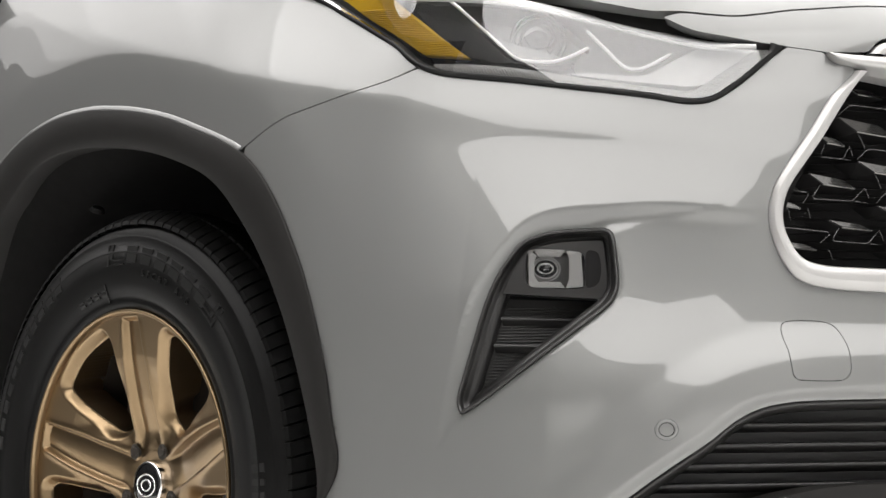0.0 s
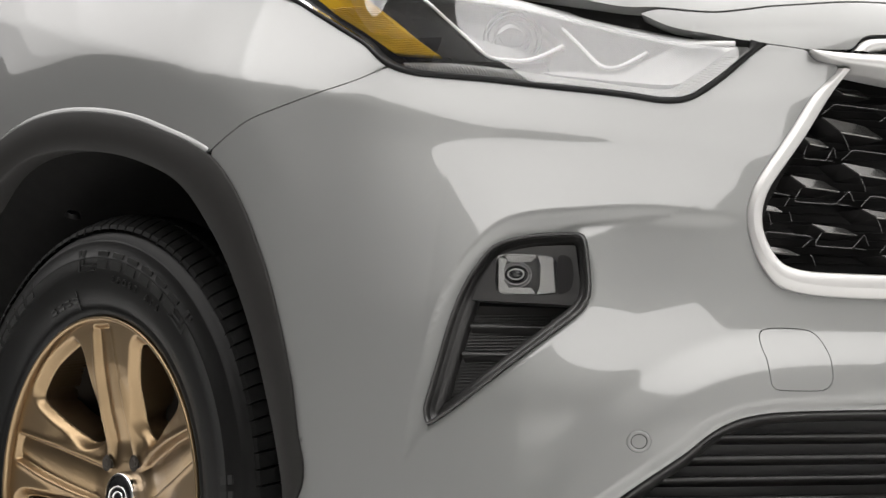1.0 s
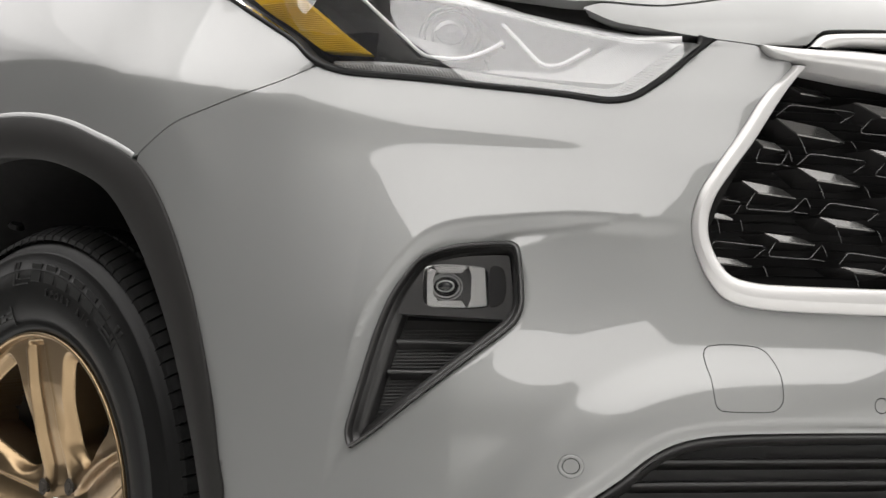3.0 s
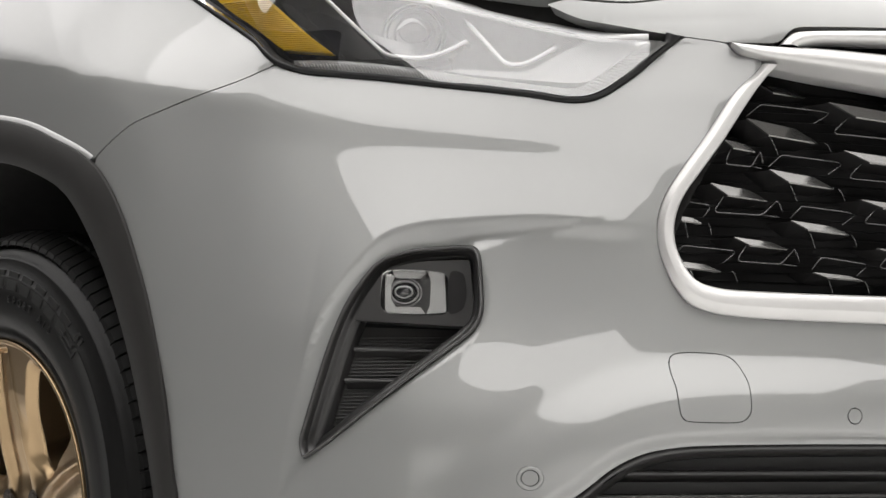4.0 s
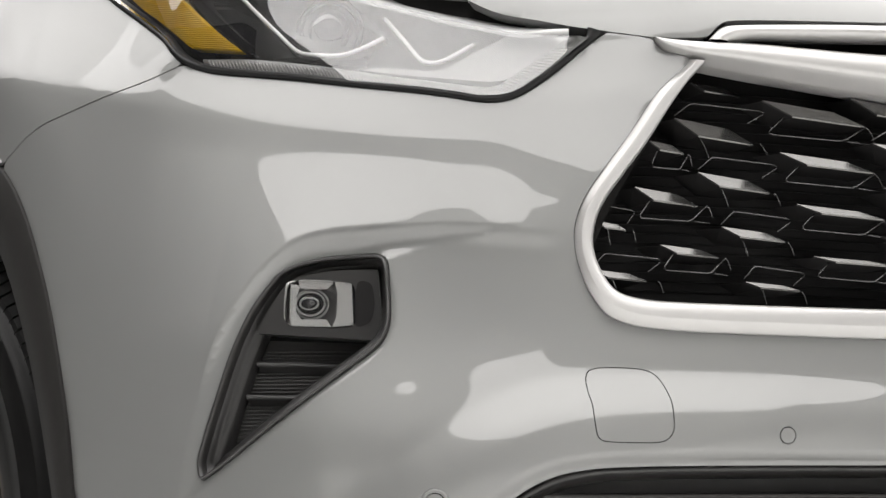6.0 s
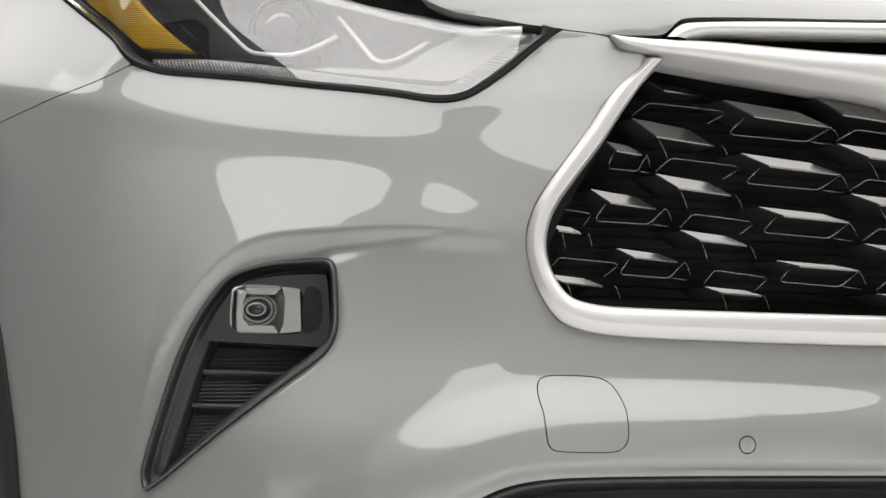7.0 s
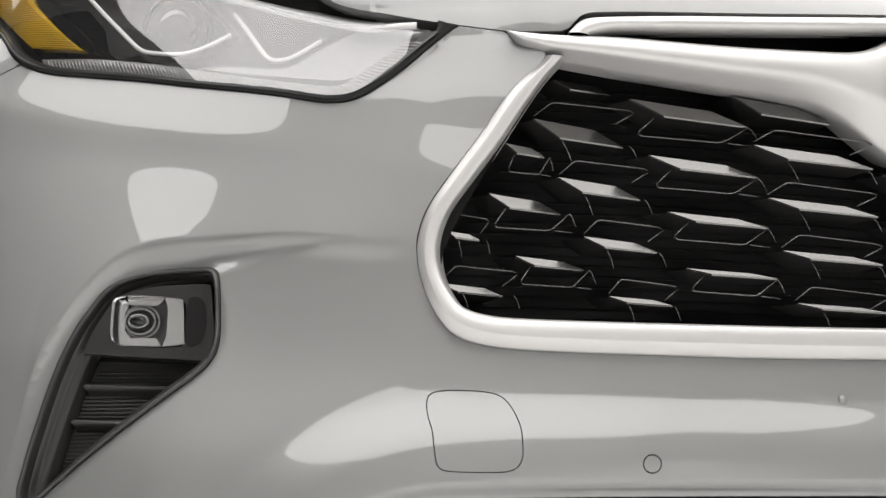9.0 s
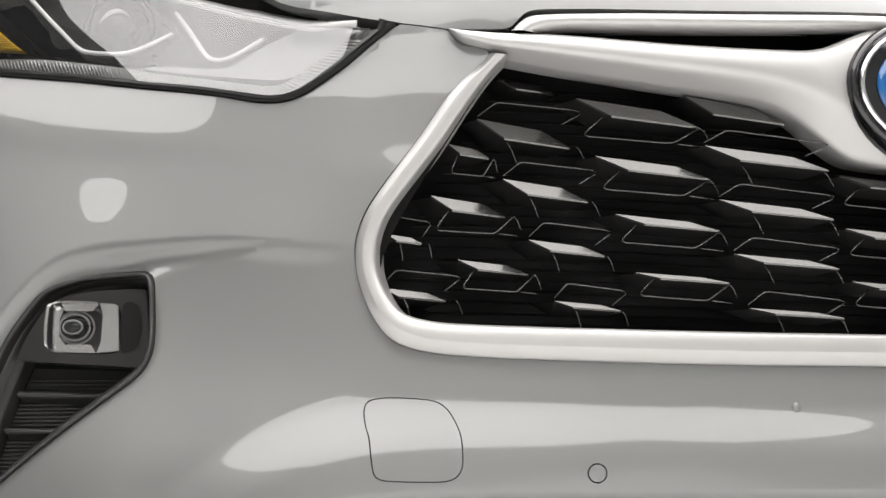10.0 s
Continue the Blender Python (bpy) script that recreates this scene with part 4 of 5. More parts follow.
# ---- fog lamp ----
def fog_lamp():
    loop = np.r_[FOG, FOG[:1]]
    ring1, ring2 = grow(FOG, -0.0052), grow(FOG, -0.0165)
    close = lambda q: np.r_[q, q[:1]]
    fn = skin
    v, f = strip(loop, close(ring1), [(0.1, -0.02), (0.1, 0.002), (0.35, 0.0062), (0.7, 0.0062), (1, 0.0015), (1.05, -0.010)], fn, 150)
    fog = twin("fog_lamp", v, outward(v, f, MID), PLASTIC, car, "black fog lamp surround with louvres")
    v, f = strip(close(ring1), close(ring2), [(0, -0.006), (0.3, -0.0095), (0.38, -0.0125), (0.44, -0.0125), (0.9, -0.0165), (1, -0.0185), (1.02, -0.032)], fn, 150)
    link_mesh("bezel", v, outward(v, f, MID), PLASTIC, fog, "matt black inner bezel")
    def unit(u, v, off=0.0):
        """The lamp's own plane: it looks more to the front than the skin."""
        return surf(u, v, off - 0.018 + 0.0030 * (np.asarray(u) - 46.3) + 0.26 * (np.asarray(v) - 0.685))

    def grid(u, v, off=0.0):
        """The louvred panel: deep beside the lamp's inner edge, shallow towards the car's side."""
        return surf(u, v, off + np.interp(u, [46, 53.5], [-0.034, 0.010]))

    lens = spline([(50.55, 0.698), (50.4, 0.7055), (49.5, 0.7072), (47.4, 0.7045), (46.75, 0.6995), (46.55, 0.6737), (46.75, 0.6635), (47.6, 0.6622), (50.0, 0.6645), (50.5, 0.6712)], True, 5)
    # face round the lamp, above the louvres
    q = grow(FOG, -0.0150)
    cut = lambda u: 0.6478 + (u - 45.34) * 0.0006
    face = np.array([p for p in q if p[1] >= cut(p[0])])
    k = int(np.argmax(np.linalg.norm(np.diff(face * (0.0165, 1), axis=0), axis=1))) + 1
    face = np.r_[face[k:], face[:k]]
    v, f, n = sheet(face, [grow(lens, 0.001)], at_depth(unit, -0.004), 0.009, 0.03)
    link_mesh("lamp_face", v, f, PLASTIC, fog, "matt black lamp face", n)
    # glass and what is in it
    v, f, n = sheet(lens, [], at_depth(unit, 0.0), 0.006, 0.006)
    g = link_mesh("lens", v, f, FOG_LENS, fog, "clear glass fog lamp lens", n)
    g.visible_shadow = False
    v, f, n = sheet(grow(lens, 0.003), [], at_depth(unit, -0.034), 0.01, 0)
    link_mesh("reflector", v, f, LAMP_BAND, fog, "silver reflector", n)
    for pts, off in (([(50.6, 0.707), (50.0, 0.702), (50.2, 0.693), (50.15, 0.678), (49.8, 0.670), (50.5, 0.664)], -0.027),
                     ([(47.9, 0.7055), (46.9, 0.704), (46.7, 0.664), (47.9, 0.6625), (47.7, 0.672), (47.7, 0.695)], -0.022),
                     ([(50.2, 0.708), (48.0, 0.706), (48.4, 0.699), (49.9, 0.7)], -0.026),
                     ([(50.2, 0.6705), (48.3, 0.6700), (48.0, 0.6625), (50.4, 0.664)], -0.024)):
        v, f, n = sheet(spline([p for p in pts for _ in (0, 1)], True, 3), [], at_depth(unit, off + 0.0145), 0.006, 0.022)
        link_mesh("reflector_facet", v, f, BRIGHT_FACET, fog, "bright reflector facet", n)
    # flat patch beside the glass, black for the shade of a recess
    edge = spline([(46.5, 0.703), (45.75, 0.703), (45.5, 0.69), (45.5, 0.676), (45.75, 0.6655), (46.5, 0.664)], True, 4)
    v, f, n = sheet(edge, [], at_depth(unit, -0.003), 0.006, 0)
    link_mesh("lamp_recess", v, f, DEEP, fog, "flat black patch for the shade of a recess", n)
    c = Vector(unit(49.45, 0.6855, -0.020))
    d = Vector((-math.sin(radians(40)), -math.cos(radians(40)), 0))
    x = d.cross(Vector((0, 0, 1))).normalized()
    bm = bmesh.new()
    bmesh.ops.create_uvsphere(bm, u_segments=24, v_segments=14, radius=0.0135)
    bmesh.ops.scale(bm, vec=(1, 1, 0.72), verts=bm.verts)
    bmesh.ops.translate(bm, vec=c, verts=bm.verts)
    for face_ in bm.faces:
        face_.smooth = True
    part("bulb_lens", bm, GLOSS, fog, "dark round bulb lens")
    for ra_, rb_, dd in ((0.0140, 0.0112, 0.006), (0.0088, 0.0055, 0.0105), (0.0165, 0.0140, 0.002)):
        pts = [c + d * dd + ra_ * math.cos(k * math.tau / 32) * x + rb_ * math.sin(k * math.tau / 32) * Vector((0, 0, 1)) for k in range(33)]
        v, f = tube(pts, 0.0011, 6)
        link_mesh("bulb_ring", v, f, LAMP_SILVER, fog)
    # louvres in the lower part: ribbed back and blades with a bright upper edge
    low = np.array([p for p in grow(FOG, -0.0150) if p[1] <= cut(p[0]) + 0.001])
    k = int(np.argmax(np.linalg.norm(np.diff(low * (0.0165, 1), axis=0), axis=1))) + 1
    low = np.r_[low[k:], low[:k]]
    v, f, n = sheet(low, [], at_depth(grid, -0.045), 0.012, 0)
    back = link_mesh("louvre_back", v, f, PLASTIC, fog, "finely ribbed black panel", n)

    def span(h):
        d_ = low[:, 1] - h
        hits = [low[i, 0] + (low[i + 1, 0] - low[i, 0]) * d_[i] / (d_[i] - d_[i + 1]) for i in range(len(low) - 1) if d_[i] * d_[i + 1] < 0]
        return (max(hits), min(hits)) if len(hits) > 1 else None

    vs, fs = [], []
    for i in range(34):
        h = 0.642 - i * 0.0036
        s = span(h)
        if s is None or s[0] - s[1] < 0.8:
            continue
        line = np.array([(s[0] - 0.1, h), ((s[0] + s[1]) / 2, h), (s[1] + 0.1, h)])
        v, f = strip(line, line - (0, 0.0018), [(0, -0.045), (0.1, -0.0425), (0.9, -0.0425), (1, -0.045)], grid, 8)
        fs += [tuple(k_ + len(vs) for k_ in q_) for q_ in outward(v, f, MID)]
        vs += list(v)
    tagged(link_mesh("ribs", vs, fs, PLASTIC, back), kind="stuff")
    for h in (0.6275, 0.597):
        s = span(h)
        if s is None:
            continue
        line = np.array([(u, h + (u - s[1]) * 0.0007) for u in np.linspace(s[0] - 0.2, s[1] + 0.35, 12)])
        v, f = strip(line, line - (0, 0.013), [(0, -0.046), (0.0, -0.034), (0.10, -0.0315), (0.28, -0.032), (0.5, -0.038), (1, -0.046)], grid, 30)
        link_mesh("louvre", v, outward(v, f, MID), PLASTIC, fog)


# ---- lower air intake ----
def intake():
    v, f = strip(spline(INTAKE), spline(INTAKE) - (0.25, 0.012), [(0, -0.02), (0.05, -0.016), (0.5, -0.022), (1, -0.06)], skin, 120)
    f = outward(v, f, MID)
    v, f, _ = both(v, f)
    insert = link_mesh("air_intake", v, f, PLASTIC, car, "black slatted lower air intake")
    v, f, n = both(*sheet([(0, 0.30), (50, 0.30), (46, 0.40), (39, 0.492), (33, 0.538), (0, 0.541)], [], at_depth(surf, -0.085), 0.03, 0))
    link_mesh("intake_panel", v, f, PLASTIC, insert, "black panel", n)
    for h in (0.506, 0.4825, 0.4595, 0.437, 0.414):
        left = np.interp(h, [0.30, 0.42, 0.454, 0.484, 0.505, 0.517], [49, 43.9, 41.3, 38.8, 37.3, 36.0])
        line = np.stack([np.linspace(left, 0, 50), np.full(50, h)], -1)
        v, f = strip(line, line - (0, 0.012), [(0, -0.085), (0.0, -0.047), (0.12, -0.042), (0.5, -0.045), (1, -0.085)], surf, 50)
        f = outward(v, f, MID)
        v, f, _ = both(v, f)
        link_mesh("slat", v, f, PLASTIC, insert)
    # dark chin below it
    edge = spline([(0, 0.436), (22, 0.436), (30, 0.433), (33.5, 0.424), (37, 0.408), (44, 0.37), (44, 0.37), (44, 0.28), (44, 0.28), (0, 0.28), (0, 0.28)], False, 5)
    v, f, n = both(*sheet(edge, [], at_depth(surf, 0.004), 0.016, 0.05))
    link_mesh("chin_panel", v, f, CLADDING, car, "dark grey plastic chin panel", n)


# ---- wheel ----
WC, WS, WR = Vector((-0.90, 1.026, 0.423)), radians(6.5), 0.246
GROUND = 0.045


def wheel():
    out = Vector((-math.cos(WS), -math.sin(WS), 0))
    fore = Vector((math.sin(WS), -math.cos(WS), 0))

    def w(a, b, c):
        return np.asarray(WC) + np.multiply.outer(np.asarray(a, float), fore) + np.multiply.outer(np.asarray(b, float), (0, 0, 1)) + np.multiply.outer(np.asarray(c, float), out)

    def turned(rows, n):
        vs = np.concatenate([w(r * np.cos(np.arange(n) * math.tau / n), r * np.sin(np.arange(n) * math.tau / n), np.full(n, c)) for r, c in rows])
        fs = [(i * n + k, i * n + (k + 1) % n, (i + 1) * n + (k + 1) % n, (i + 1) * n + k) for i in range(len(rows) - 1) for k in range(n)]
        return vs, fs

    def face_out(vs, fs):
        m = np.asarray(WC) - np.asarray(out) * 0.115
        s = sum(np.dot(np.cross(vs[q[1]] - vs[q[0]], vs[q[2]] - vs[q[0]]), vs[list(q)].mean(0) - m) for q in fs)
        return fs if s > 0 else [tuple(reversed(q)) for q in fs]

    tr = WC.z - GROUND
    whl = new("wheel")
    whl.parent = car
    tagged(whl, "bronze five-spoke alloy wheel with black tyre")
    rows = [(0.232, -0.03), (0.2415, -0.004), (0.2455, 0.001), (0.254, 0.0045), (0.2575, 0.003), (0.262, 0.0065), (0.280, 0.011), (0.300, 0.0125), (0.3185, 0.0125), (0.3195, 0.0135), (0.3215, 0.0135), (0.3225, 0.012),
            (0.334, 0.008), (0.3405, 0.0045), (0.3425, 0.0045), (0.3432, 0.0025), (0.350, -0.003), (0.356, -0.010), (0.362, -0.022), (0.366, -0.035), (0.367, -0.115), (0.366, -0.195), (0.352, -0.222), (0.30, -0.238), (0.25, -0.225)]
    rows = [(r if r < 0.3 else 0.3 + (r - 0.3) * (tr - 0.3) / 0.074, c) for r, c in rows]
    vs, fs = turned(rows, 160)
    link_mesh("tyre", vs, face_out(vs, fs), RUBBER, whl, "black rubber tyre with raised sidewall marks")
    # tread blocks, proud of the carcass
    count = 112
    for row, (c0, c1, r0, r1, lean) in enumerate(((-0.004, -0.040, tr - 0.013, tr + 0.0005, 0.018), (-0.045, -0.083, tr + 0.0005, tr + 0.0015, 0.030), (-0.090, -0.130, tr + 0.0015, tr + 0.0015, 0.0), (-0.137, -0.178, tr + 0.0015, tr, -0.03))):
        made = None
        for i in range(count if row < 2 else 0):
            a0 = (i + 0.5 * (row % 2)) * math.tau / count
            da = math.tau / count
            if made is None:
                vv = []
                for c, r, sh in ((c0, r0 - 0.004, 0), (c0 - 0.002, r0 + 0.0015, 0), ((c0 + c1) / 2, (r0 + r1) / 2 + 0.0035, lean * 0.5), (c1 + 0.002, r1 + 0.003, lean), (c1, r1 - 0.004, lean)):
                    for s in (0.05, 0.08, 0.92, 0.95):
                        dip = 0.004 if s in (0.05, 0.95) else 0
                        ang = s * da + sh
                        vv.append(((r - dip) * math.cos(ang), (r - dip) * math.sin(ang), c))
                ff = [(m * 4 + s, m * 4 + s + 1, (m + 1) * 4 + s + 1, (m + 1) * 4 + s) for m in range(4) for s in range(3)]
                me = bpy.data.meshes.new("tread_block")
                pts = np.array(vv)
                mid = pts.mean(0) * (0.9, 0.9, 1)
                me.from_pydata(vv, [], outward(pts, ff, mid))
                me.materials.append(RUBBER)
                made = me
            ob = new("tread_block", made)
            ob.parent = whl
            m = Matrix((( fore.x, 0, out.x, WC.x), (fore.y, 0, out.y, WC.y), (0, 1, 0, WC.z), (0, 0, 0, 1)))
            ob.matrix_local = m @ Matrix.Rotation(a0, 4, "Z")
    # alloy face
    spokes = [18.5 + 72 * i for i in range(5)]

    def win(i, grow_=0.0):
        pts = [(-17.5, 0.218), (-15.5, 0.226), (0, 0.229), (12.0, 0.227), (15.0, 0.222), (15.5, 0.208), (14.5, 0.17), (13.5, 0.135), (11, 0.112), (0, 0.102), (-10, 0.112), (-14, 0.140), (-17, 0.175), (-18, 0.205)]
        out_ = []
        for a, r in pts:
            an = radians(54 + 72 * i + a)
            out_.append((0.975 * r * math.cos(an), 0.975 * r * math.sin(an)))
        q = spline([(x / 0.0165, y) for x, y in out_], True, 8) * (0.0165, 1)
        c = q.mean(0)
        return q + (q - c) / np.linalg.norm(q - c, axis=1, keepdims=True) * grow_

    windows = [win(i) for i in range(5)]

    def disc(x, y):
        x, y = np.asarray(x, float), np.asarray(y, float)
        r = np.hypot(x, y)
        ang = np.degrees(np.arctan2(y, x))
        d = np.min([np.abs((ang - s + 180) % 360 - 180) for s in spokes], 0)
        side = np.radians(d) * r
        c = np.interp(r, [0, 0.035, 0.05, 0.075, 0.12, 0.18, 0.225, 0.240, 0.2445, 0.249], [-0.047, -0.047, -0.045, -0.038, -0.026, -0.014, -0.008, -0.006, -0.001, -0.002])
        # groove along the middle of each spoke, with a crowned floor and a wall at its outer end
        wide = np.interp(r, [0.05, 0.10, 0.16, 0.232], [0.026, 0.027, 0.026, 0.020])
        groove = (1 - sstep(wide * 0.72, wide * 1.04, side)) * (1 - sstep(0.2275, 0.2335, r)) * sstep(0.045, 0.08, r)
        c = c - groove * (0.0125 - 0.0055 * (1 - np.clip(side / wide, 0, 1) ** 2))
        c = c + 0.0014 * np.exp(-((side - wide * 1.10) / 0.0040) ** 2) * sstep(0.07, 0.11, r) * (1 - sstep(0.222, 0.232, r))
        # shoulders that fall towards the hub
        c = c - 0.010 * sstep(wide * 1.1, wide * 1.9, side) * sstep(0.06, 0.09, r) * sstep(0.17, 0.11, r)
        # chamfer round the windows
        near = np.full(x.size, 9.0)
        p = np.stack([x.ravel(), y.ravel()], -1)
        for q in windows:
            near = np.minimum(near, near_line(np.r_[q, q[:1]], p))
        c = c - (0.016 * (1 - sstep(-0.004, 0.0125, near))).reshape(x.shape)
        return w(x, y, c)

    n = 120
    rim = np.array([(0.2405 * math.cos(k * math.tau / n), 0.2405 * math.sin(k * math.tau / n)) for k in range(n)])
    v, f, nn = sheet(rim, windows, disc, 0.0021, 0.055, (1.0, 1.0), -1)
    link_mesh("rim", v, f, BRONZE, whl, "satin bronze alloy rim with five spokes", nn)
    vs, fs = turned([(0.2415, -0.004), (0.2435, 0.0030), (0.2415, 0.0050), (0.2385, 0.0040), (0.2370, -0.001), (0.2370, -0.006)], 140)
    link_mesh("rim_flange", vs, fs, BRONZE, whl)
    # the barrel's near-black stands for the shade behind the spokes
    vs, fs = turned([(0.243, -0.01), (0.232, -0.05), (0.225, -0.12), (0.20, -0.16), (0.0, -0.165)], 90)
    link_mesh("barrel", vs, [tuple(reversed(q)) for q in face_out(vs, fs)], BRONZE_SHADED, whl, "bronze inner barrel with its shade painted near-black")
    # brake disc behind the spokes
    vs, fs = turned([(0.165, -0.095), (0.165, -0.085), (0.09, -0.085), (0.085, -0.075), (0.0, -0.075)], 80)
    link_mesh("brake_disc", vs, fs, LAMP_SHADE_DARK, whl, "dull grey brake disc")
    # centre cap and its ring, hub pockets and nuts
    vs, fs = turned([(0.034, -0.05), (0.034, -0.0375), (0.0325, -0.0345), (0.030, -0.0345)], 60)
    link_mesh("cap_ring", vs, fs, BRIGHT, whl, "chrome ring of the centre cap")
    vs, fs = turned([(0.031, -0.036), (0.024, -0.0345), (0.012, -0.0335), (0.0, -0.0333)], 60)
    link_mesh("centre_cap", vs, fs, GLOSS, whl, "black centre cap with silver rings")
    for a, b, oy in ((0.0215, 0.0150, 0), (0.0110, 0.0075, 0)):
        pts = [w(a * math.cos(k * math.tau / 40), oy + b * math.sin(k * math.tau / 40), -0.0335) for k in range(41)]
        v, f = tube(pts, 0.0014, 6)
        link_mesh("cap_mark", v, f, BRIGHT, whl)
    for i in range(5):
        an = radians(54 + 72 * i)
        cx, cy = 0.057 * math.cos(an), 0.057 * math.sin(an)
        bm = bmesh.new()
        bmesh.ops.create_cone(bm, segments=6, radius1=0.0080, radius2=0.0072, depth=0.014, cap_ends=True)
        bmesh.ops.bevel(bm, geom=bm.edges[:], offset=0.0012, segments=1, affect="EDGES")
        m = Matrix(((fore.x, 0, out.x, 0), (fore.y, 0, out.y, 0), (0, 1, 0, 0), (0, 0, 0, 1)))
        bm.transform(Matrix.Translation(w(cx, cy, -0.0425)) @ m)
        # nut in the shaded colour, to look sunk in its pocket
        part("lug_nut", bm, BRONZE_SHADED, whl, "lug nut darkened as if shaded in its pocket")
        # flat disc: the pocket's shade is painted, nothing is hollowed out
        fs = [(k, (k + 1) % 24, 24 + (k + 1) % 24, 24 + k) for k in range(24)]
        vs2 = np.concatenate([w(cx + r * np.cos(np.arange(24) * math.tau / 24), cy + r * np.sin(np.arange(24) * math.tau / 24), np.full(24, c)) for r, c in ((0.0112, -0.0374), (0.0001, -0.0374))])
        link_mesh("nut_pocket", vs2, fs, BRONZE_SHADED, whl, "flat dark disc for the shade of a lug nut pocket")
    # raised sidewall marks: bars for the lettering, brackets beside them
    def bar(r0, r1, a0, a1, c, name="sidewall_mark", skew=0.0):
        steps = max(2, int(abs(a1 - a0) / 2) + 1)
        vs, fs = [], []
        for k in range(steps + 1):
            an = radians(a0 + (a1 - a0) * k / steps)
            for r, h, da in ((r0, -0.001, 0), (r0 + 0.0007, 0.0019, 0), (r1 - 0.0007, 0.0019, skew), (r1, -0.001, skew)):
                cc = np.interp(r, [p[0] for p in rows[2:18]], [p[1] for p in rows[2:18]])
                vs.append(w(r * math.cos(an + da), r * math.sin(an + da), cc + h))
        for k in range(steps):
            fs += [(k * 4 + j, k * 4 + j + 1, (k + 1) * 4 + j + 1, (k + 1) * 4 + j) for j in range(3)]
        fs += [(0, 1, 2, 3), tuple(steps * 4 + j for j in (3, 2, 1, 0))]
        vs = np.array(vs)
        link_mesh(name, vs, face_out(vs, fs), RUBBER_MARK, whl, "", None, False)

    def letters(text, a0, pitch, r0, size):
        """Raised characters set one by one round the sidewall, read from outside."""
        for k, ch in enumerate(text):
            if ch == " ":
                continue
            cu = bpy.data.curves.new("sidewall_letter", "FONT")
            cu.body, cu.size, cu.extrude, cu.align_x, cu.offset = ch, size * 1.38, 0.0016, "CENTER", 0.00015
            tmp = bpy.data.objects.new("sidewall_letter", cu)
            me = bpy.data.meshes.new_from_object(tmp)
            bpy.data.objects.remove(tmp)
            me.name = "sidewall_letter"
            me.materials.append(RUBBER_MARK)
            an = radians(a0 - k * pitch)
            cc = np.interp(r0 + size / 2, [p[0] for p in rows[2:18]], [p[1] for p in rows[2:18]])
            up = fore * math.cos(an) + Vector((0, 0, 1)) * math.sin(an)
            right = fore * math.sin(an) - Vector((0, 0, 1)) * math.cos(an)
            p = Vector(w(r0 * math.cos(an), r0 * math.sin(an), cc + 0.0004))
            me.transform(Matrix(((right.x, up.x, out.x, p.x), (right.y, up.y, out.y, p.y), (right.z, up.z, out.z, p.z), (0, 0, 0, 1))))
            ob = new("sidewall_letter", me)
            ob.parent = whl

    r0, r1 = 0.307, 0.331
    for k in range(6):
        a = 86.5 - k * 6.4
        bar(r0, r1, a, a - 4.4, 0)
    letters("SPORT A/S", 78.5, 2.75, 0.292, 0.0092)
    for a0, sgn in ((92.5, 1), (46.5, -1)):
        bar(0.312, 0.334, a0, a0 + 1.1 * sgn, 0)
        bar(0.3105, 0.3135, a0, a0 - 6.5 * sgn * 0.9, 0)
        bar(0.304, 0.3065, a0 + 1.6 * sgn, a0 - 5.0 * sgn, 0)
        bar(0.304, 0.334, a0 + 1.8 * sgn, a0 + 2.7 * sgn, 0)
    for k in range(11):
        a = 171 - k * 5.0
        bar(0.309, 0.332, a, a - 3.4, 0)
    for k in range(2):
        bar(0.309, 0.332, 6 - k * 6.5, 4 - k * 6.5, 0)
        bar(0.309, 0.332, 2.5 - k * 6.5, 1.0 - k * 6.5, 0)
    for a in (112, 108, 104, 100):
        bar(0.2640, 0.2685, a, a - 2.6, 0)
        bar(0.2705, 0.2735, a, a - 2.2, 0)
    bar(0.2545, 0.281, 97.2, 97.6, 0)


LAMP_SHADE_DARK = material("brake_steel", (0.06, 0.06, 0.06), 0.45, metal=0.8, vary=0.1)


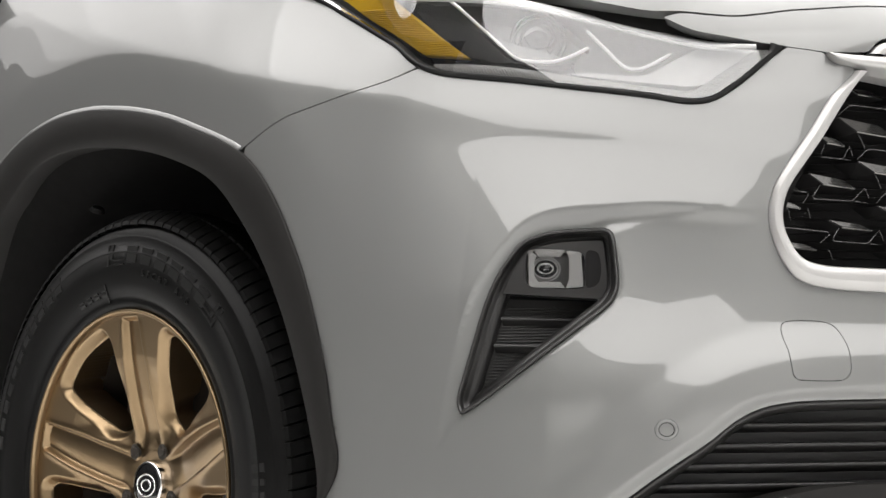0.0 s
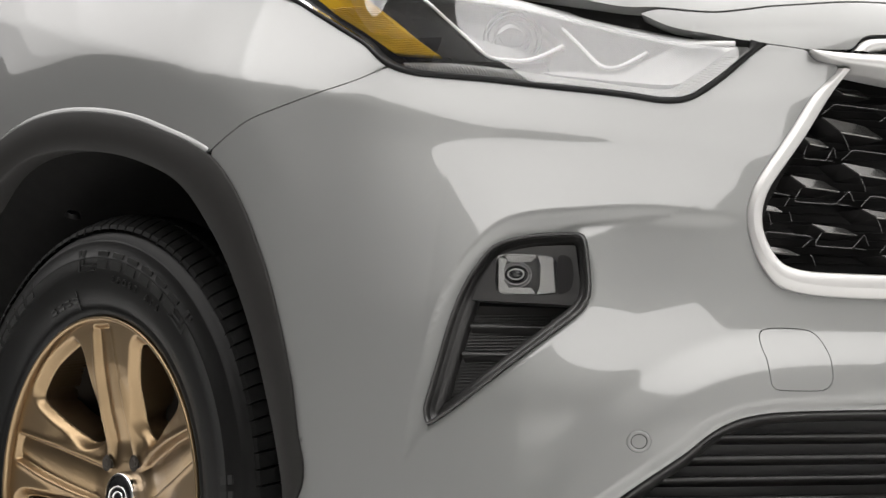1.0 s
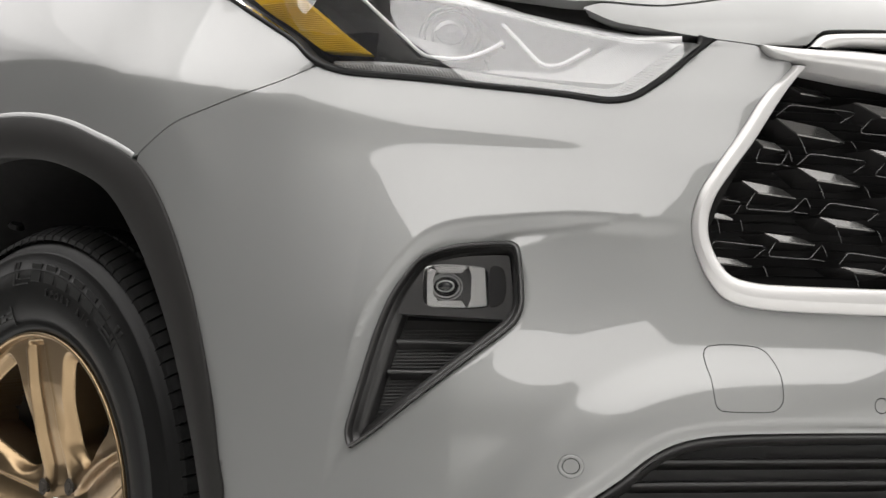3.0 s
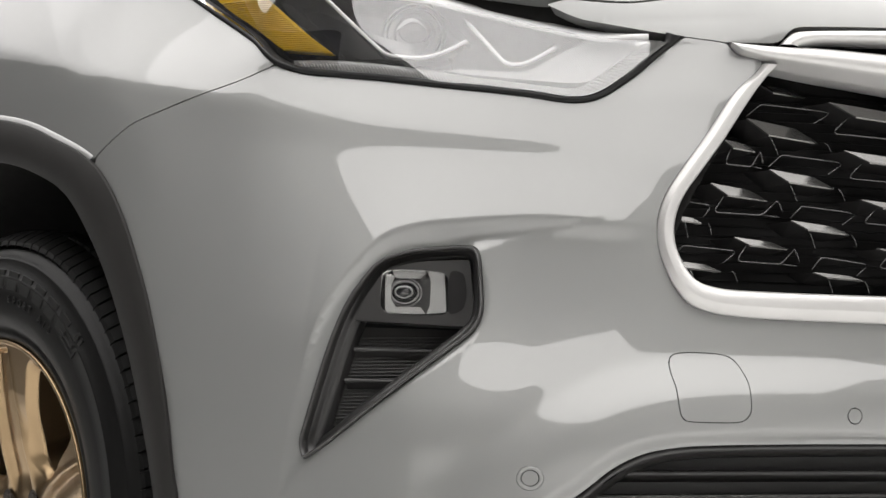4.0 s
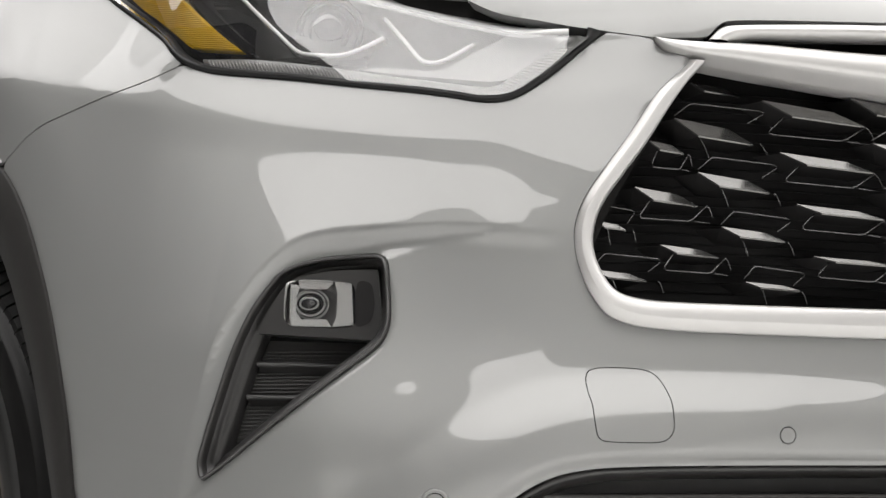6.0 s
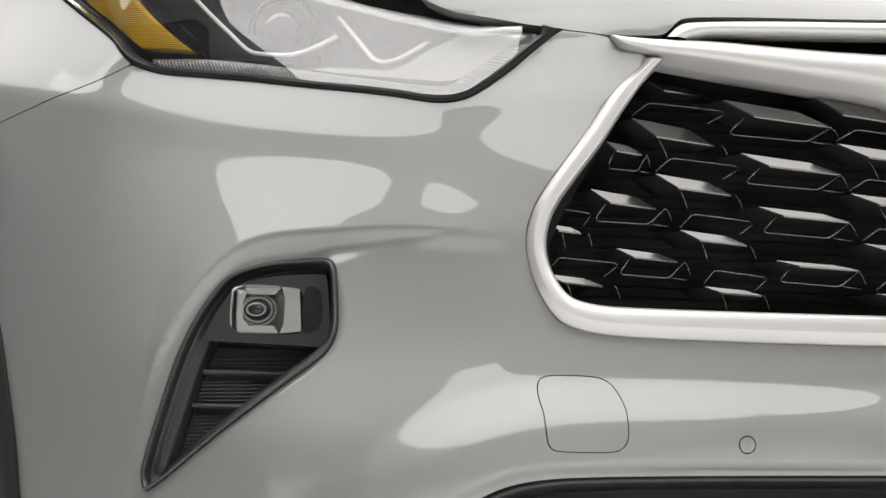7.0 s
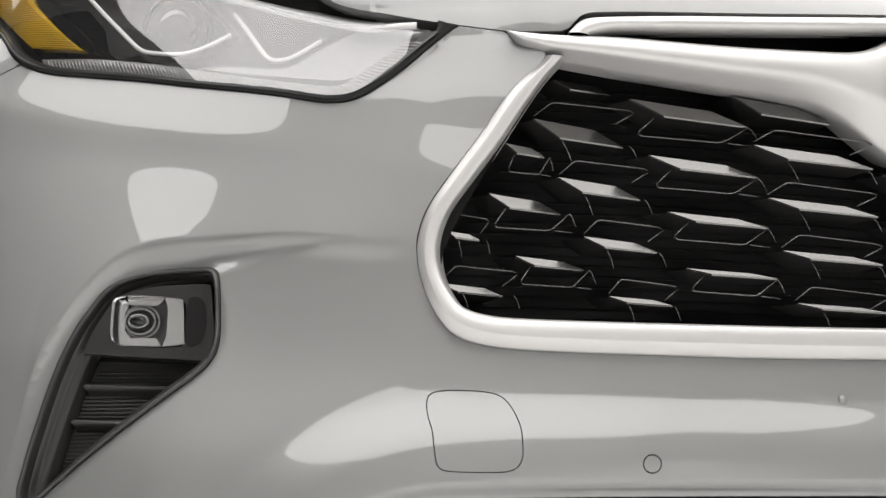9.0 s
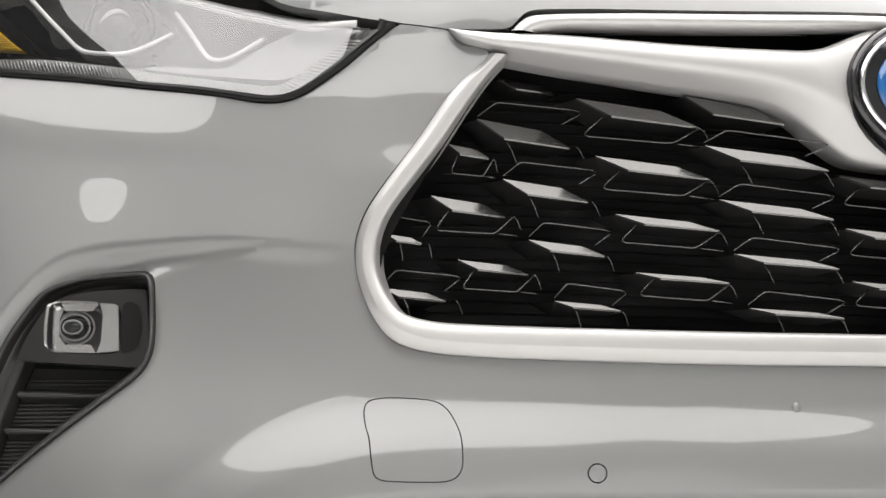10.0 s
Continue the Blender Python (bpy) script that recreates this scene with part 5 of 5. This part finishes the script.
def wheel_well():
    """Arched liner over the wheel, closed towards the engine bay."""
    cy, cz = 1.02, 0.42
    lip = surf(*resample(spline(ARCH_IN), 60).T, -0.026)
    ang = np.arctan2(lip[:, 2] - cz, cy - lip[:, 1])
    vs = list(lip)
    for x, r in ((-0.84, 0.475), (-0.62, 0.465), (-0.45, 0.45), (-0.45, 0.0)):
        vs += [(x, cy - r * math.cos(a), cz + r * math.sin(a)) for a in ang]
    fs = [(i * 60 + k, i * 60 + k + 1, (i + 1) * 60 + k + 1, (i + 1) * 60 + k) for i in range(4) for k in range(59)]
    twin("wheel_well", vs, fs, LINER, car, "black felt wheel well liner")
    for ang in (118, 140):
        a = radians(ang)
        bm = bmesh.new()
        bmesh.ops.create_cone(bm, segments=20, radius1=0.012, radius2=0.009, depth=0.006, cap_ends=True)
        bm.transform(Matrix.Translation((-0.84, cy - 0.457 * math.cos(a), cz + 0.457 * math.sin(a))) @ Matrix.Rotation(a - math.pi / 2, 4, "X"))
        part("liner_clip", bm, PLASTIC, car, "round black liner clip")


bumper_fittings()
grille()
badge()
headlamp()
fog_lamp()
intake()
wheel()
wheel_well()


def other_wheel():
    """The same wheel on the car's other side, as its mirror image."""
    first = bpy.data.objects["wheel"]
    mate = new("wheel")
    mate.parent = car
    tagged(mate, "bronze five-spoke alloy wheel with black tyre")
    flip = Matrix.Scale(-1, 4, (1, 0, 0))
    for ob in list(first.children):
        if ob.name.startswith("sidewall_letter"):
            continue
        twin_ob = new(ob.name.split(".")[0], ob.data)
        twin_ob.parent = mate
        twin_ob.matrix_local = flip @ ob.matrix_local


other_wheel()


def studio():
    def slab(name, lo, hi, mat, label):
        bm = bmesh.new()
        bmesh.ops.create_cube(bm, size=1)
        bmesh.ops.scale(bm, vec=[b - a for a, b in zip(lo, hi)], verts=bm.verts)
        bmesh.ops.translate(bm, vec=[(a + b) / 2 for a, b in zip(lo, hi)], verts=bm.verts)
        tagged(part(name, bm, mat, None, label), kind="structure")
    slab("floor", (-8, -8, -0.1), (8, 10, GROUND), FLOOR_M, "pale grey seamless studio floor")
    # unseen drape closing the far end, dark so the paint reflects dark
    slab("wall_north", (-8, 10, -0.12), (8, 10.2, 4.6), DRAPE, "unseen dark drape added at the studio's far end")
    slab("wall_south", (-8, -8.2, -0.12), (8, -8, 4.6), WALL_M, "plain grey studio wall")
    slab("wall_west", (-8.2, -8.2, -0.12), (-8, 10.0, 4.6), WALL_M, "plain grey studio wall")
    # unseen drape, added close by to darken the car's flank
    slab("drape", (-3.05, -0.6, GROUND), (-2.9, 9.9, 2.5), DRAPE, "unseen dark drape added to darken the car's flank")
    slab("wall_east", (8, -8.2, -0.1), (8.2, 10.2, 4.6), WALL_M, "plain grey studio wall")
    slab("ceiling", (-8.2, -8.2, 4.6), (8.2, 10.2, 4.7), WALL_M, "dark plain studio ceiling")


studio()
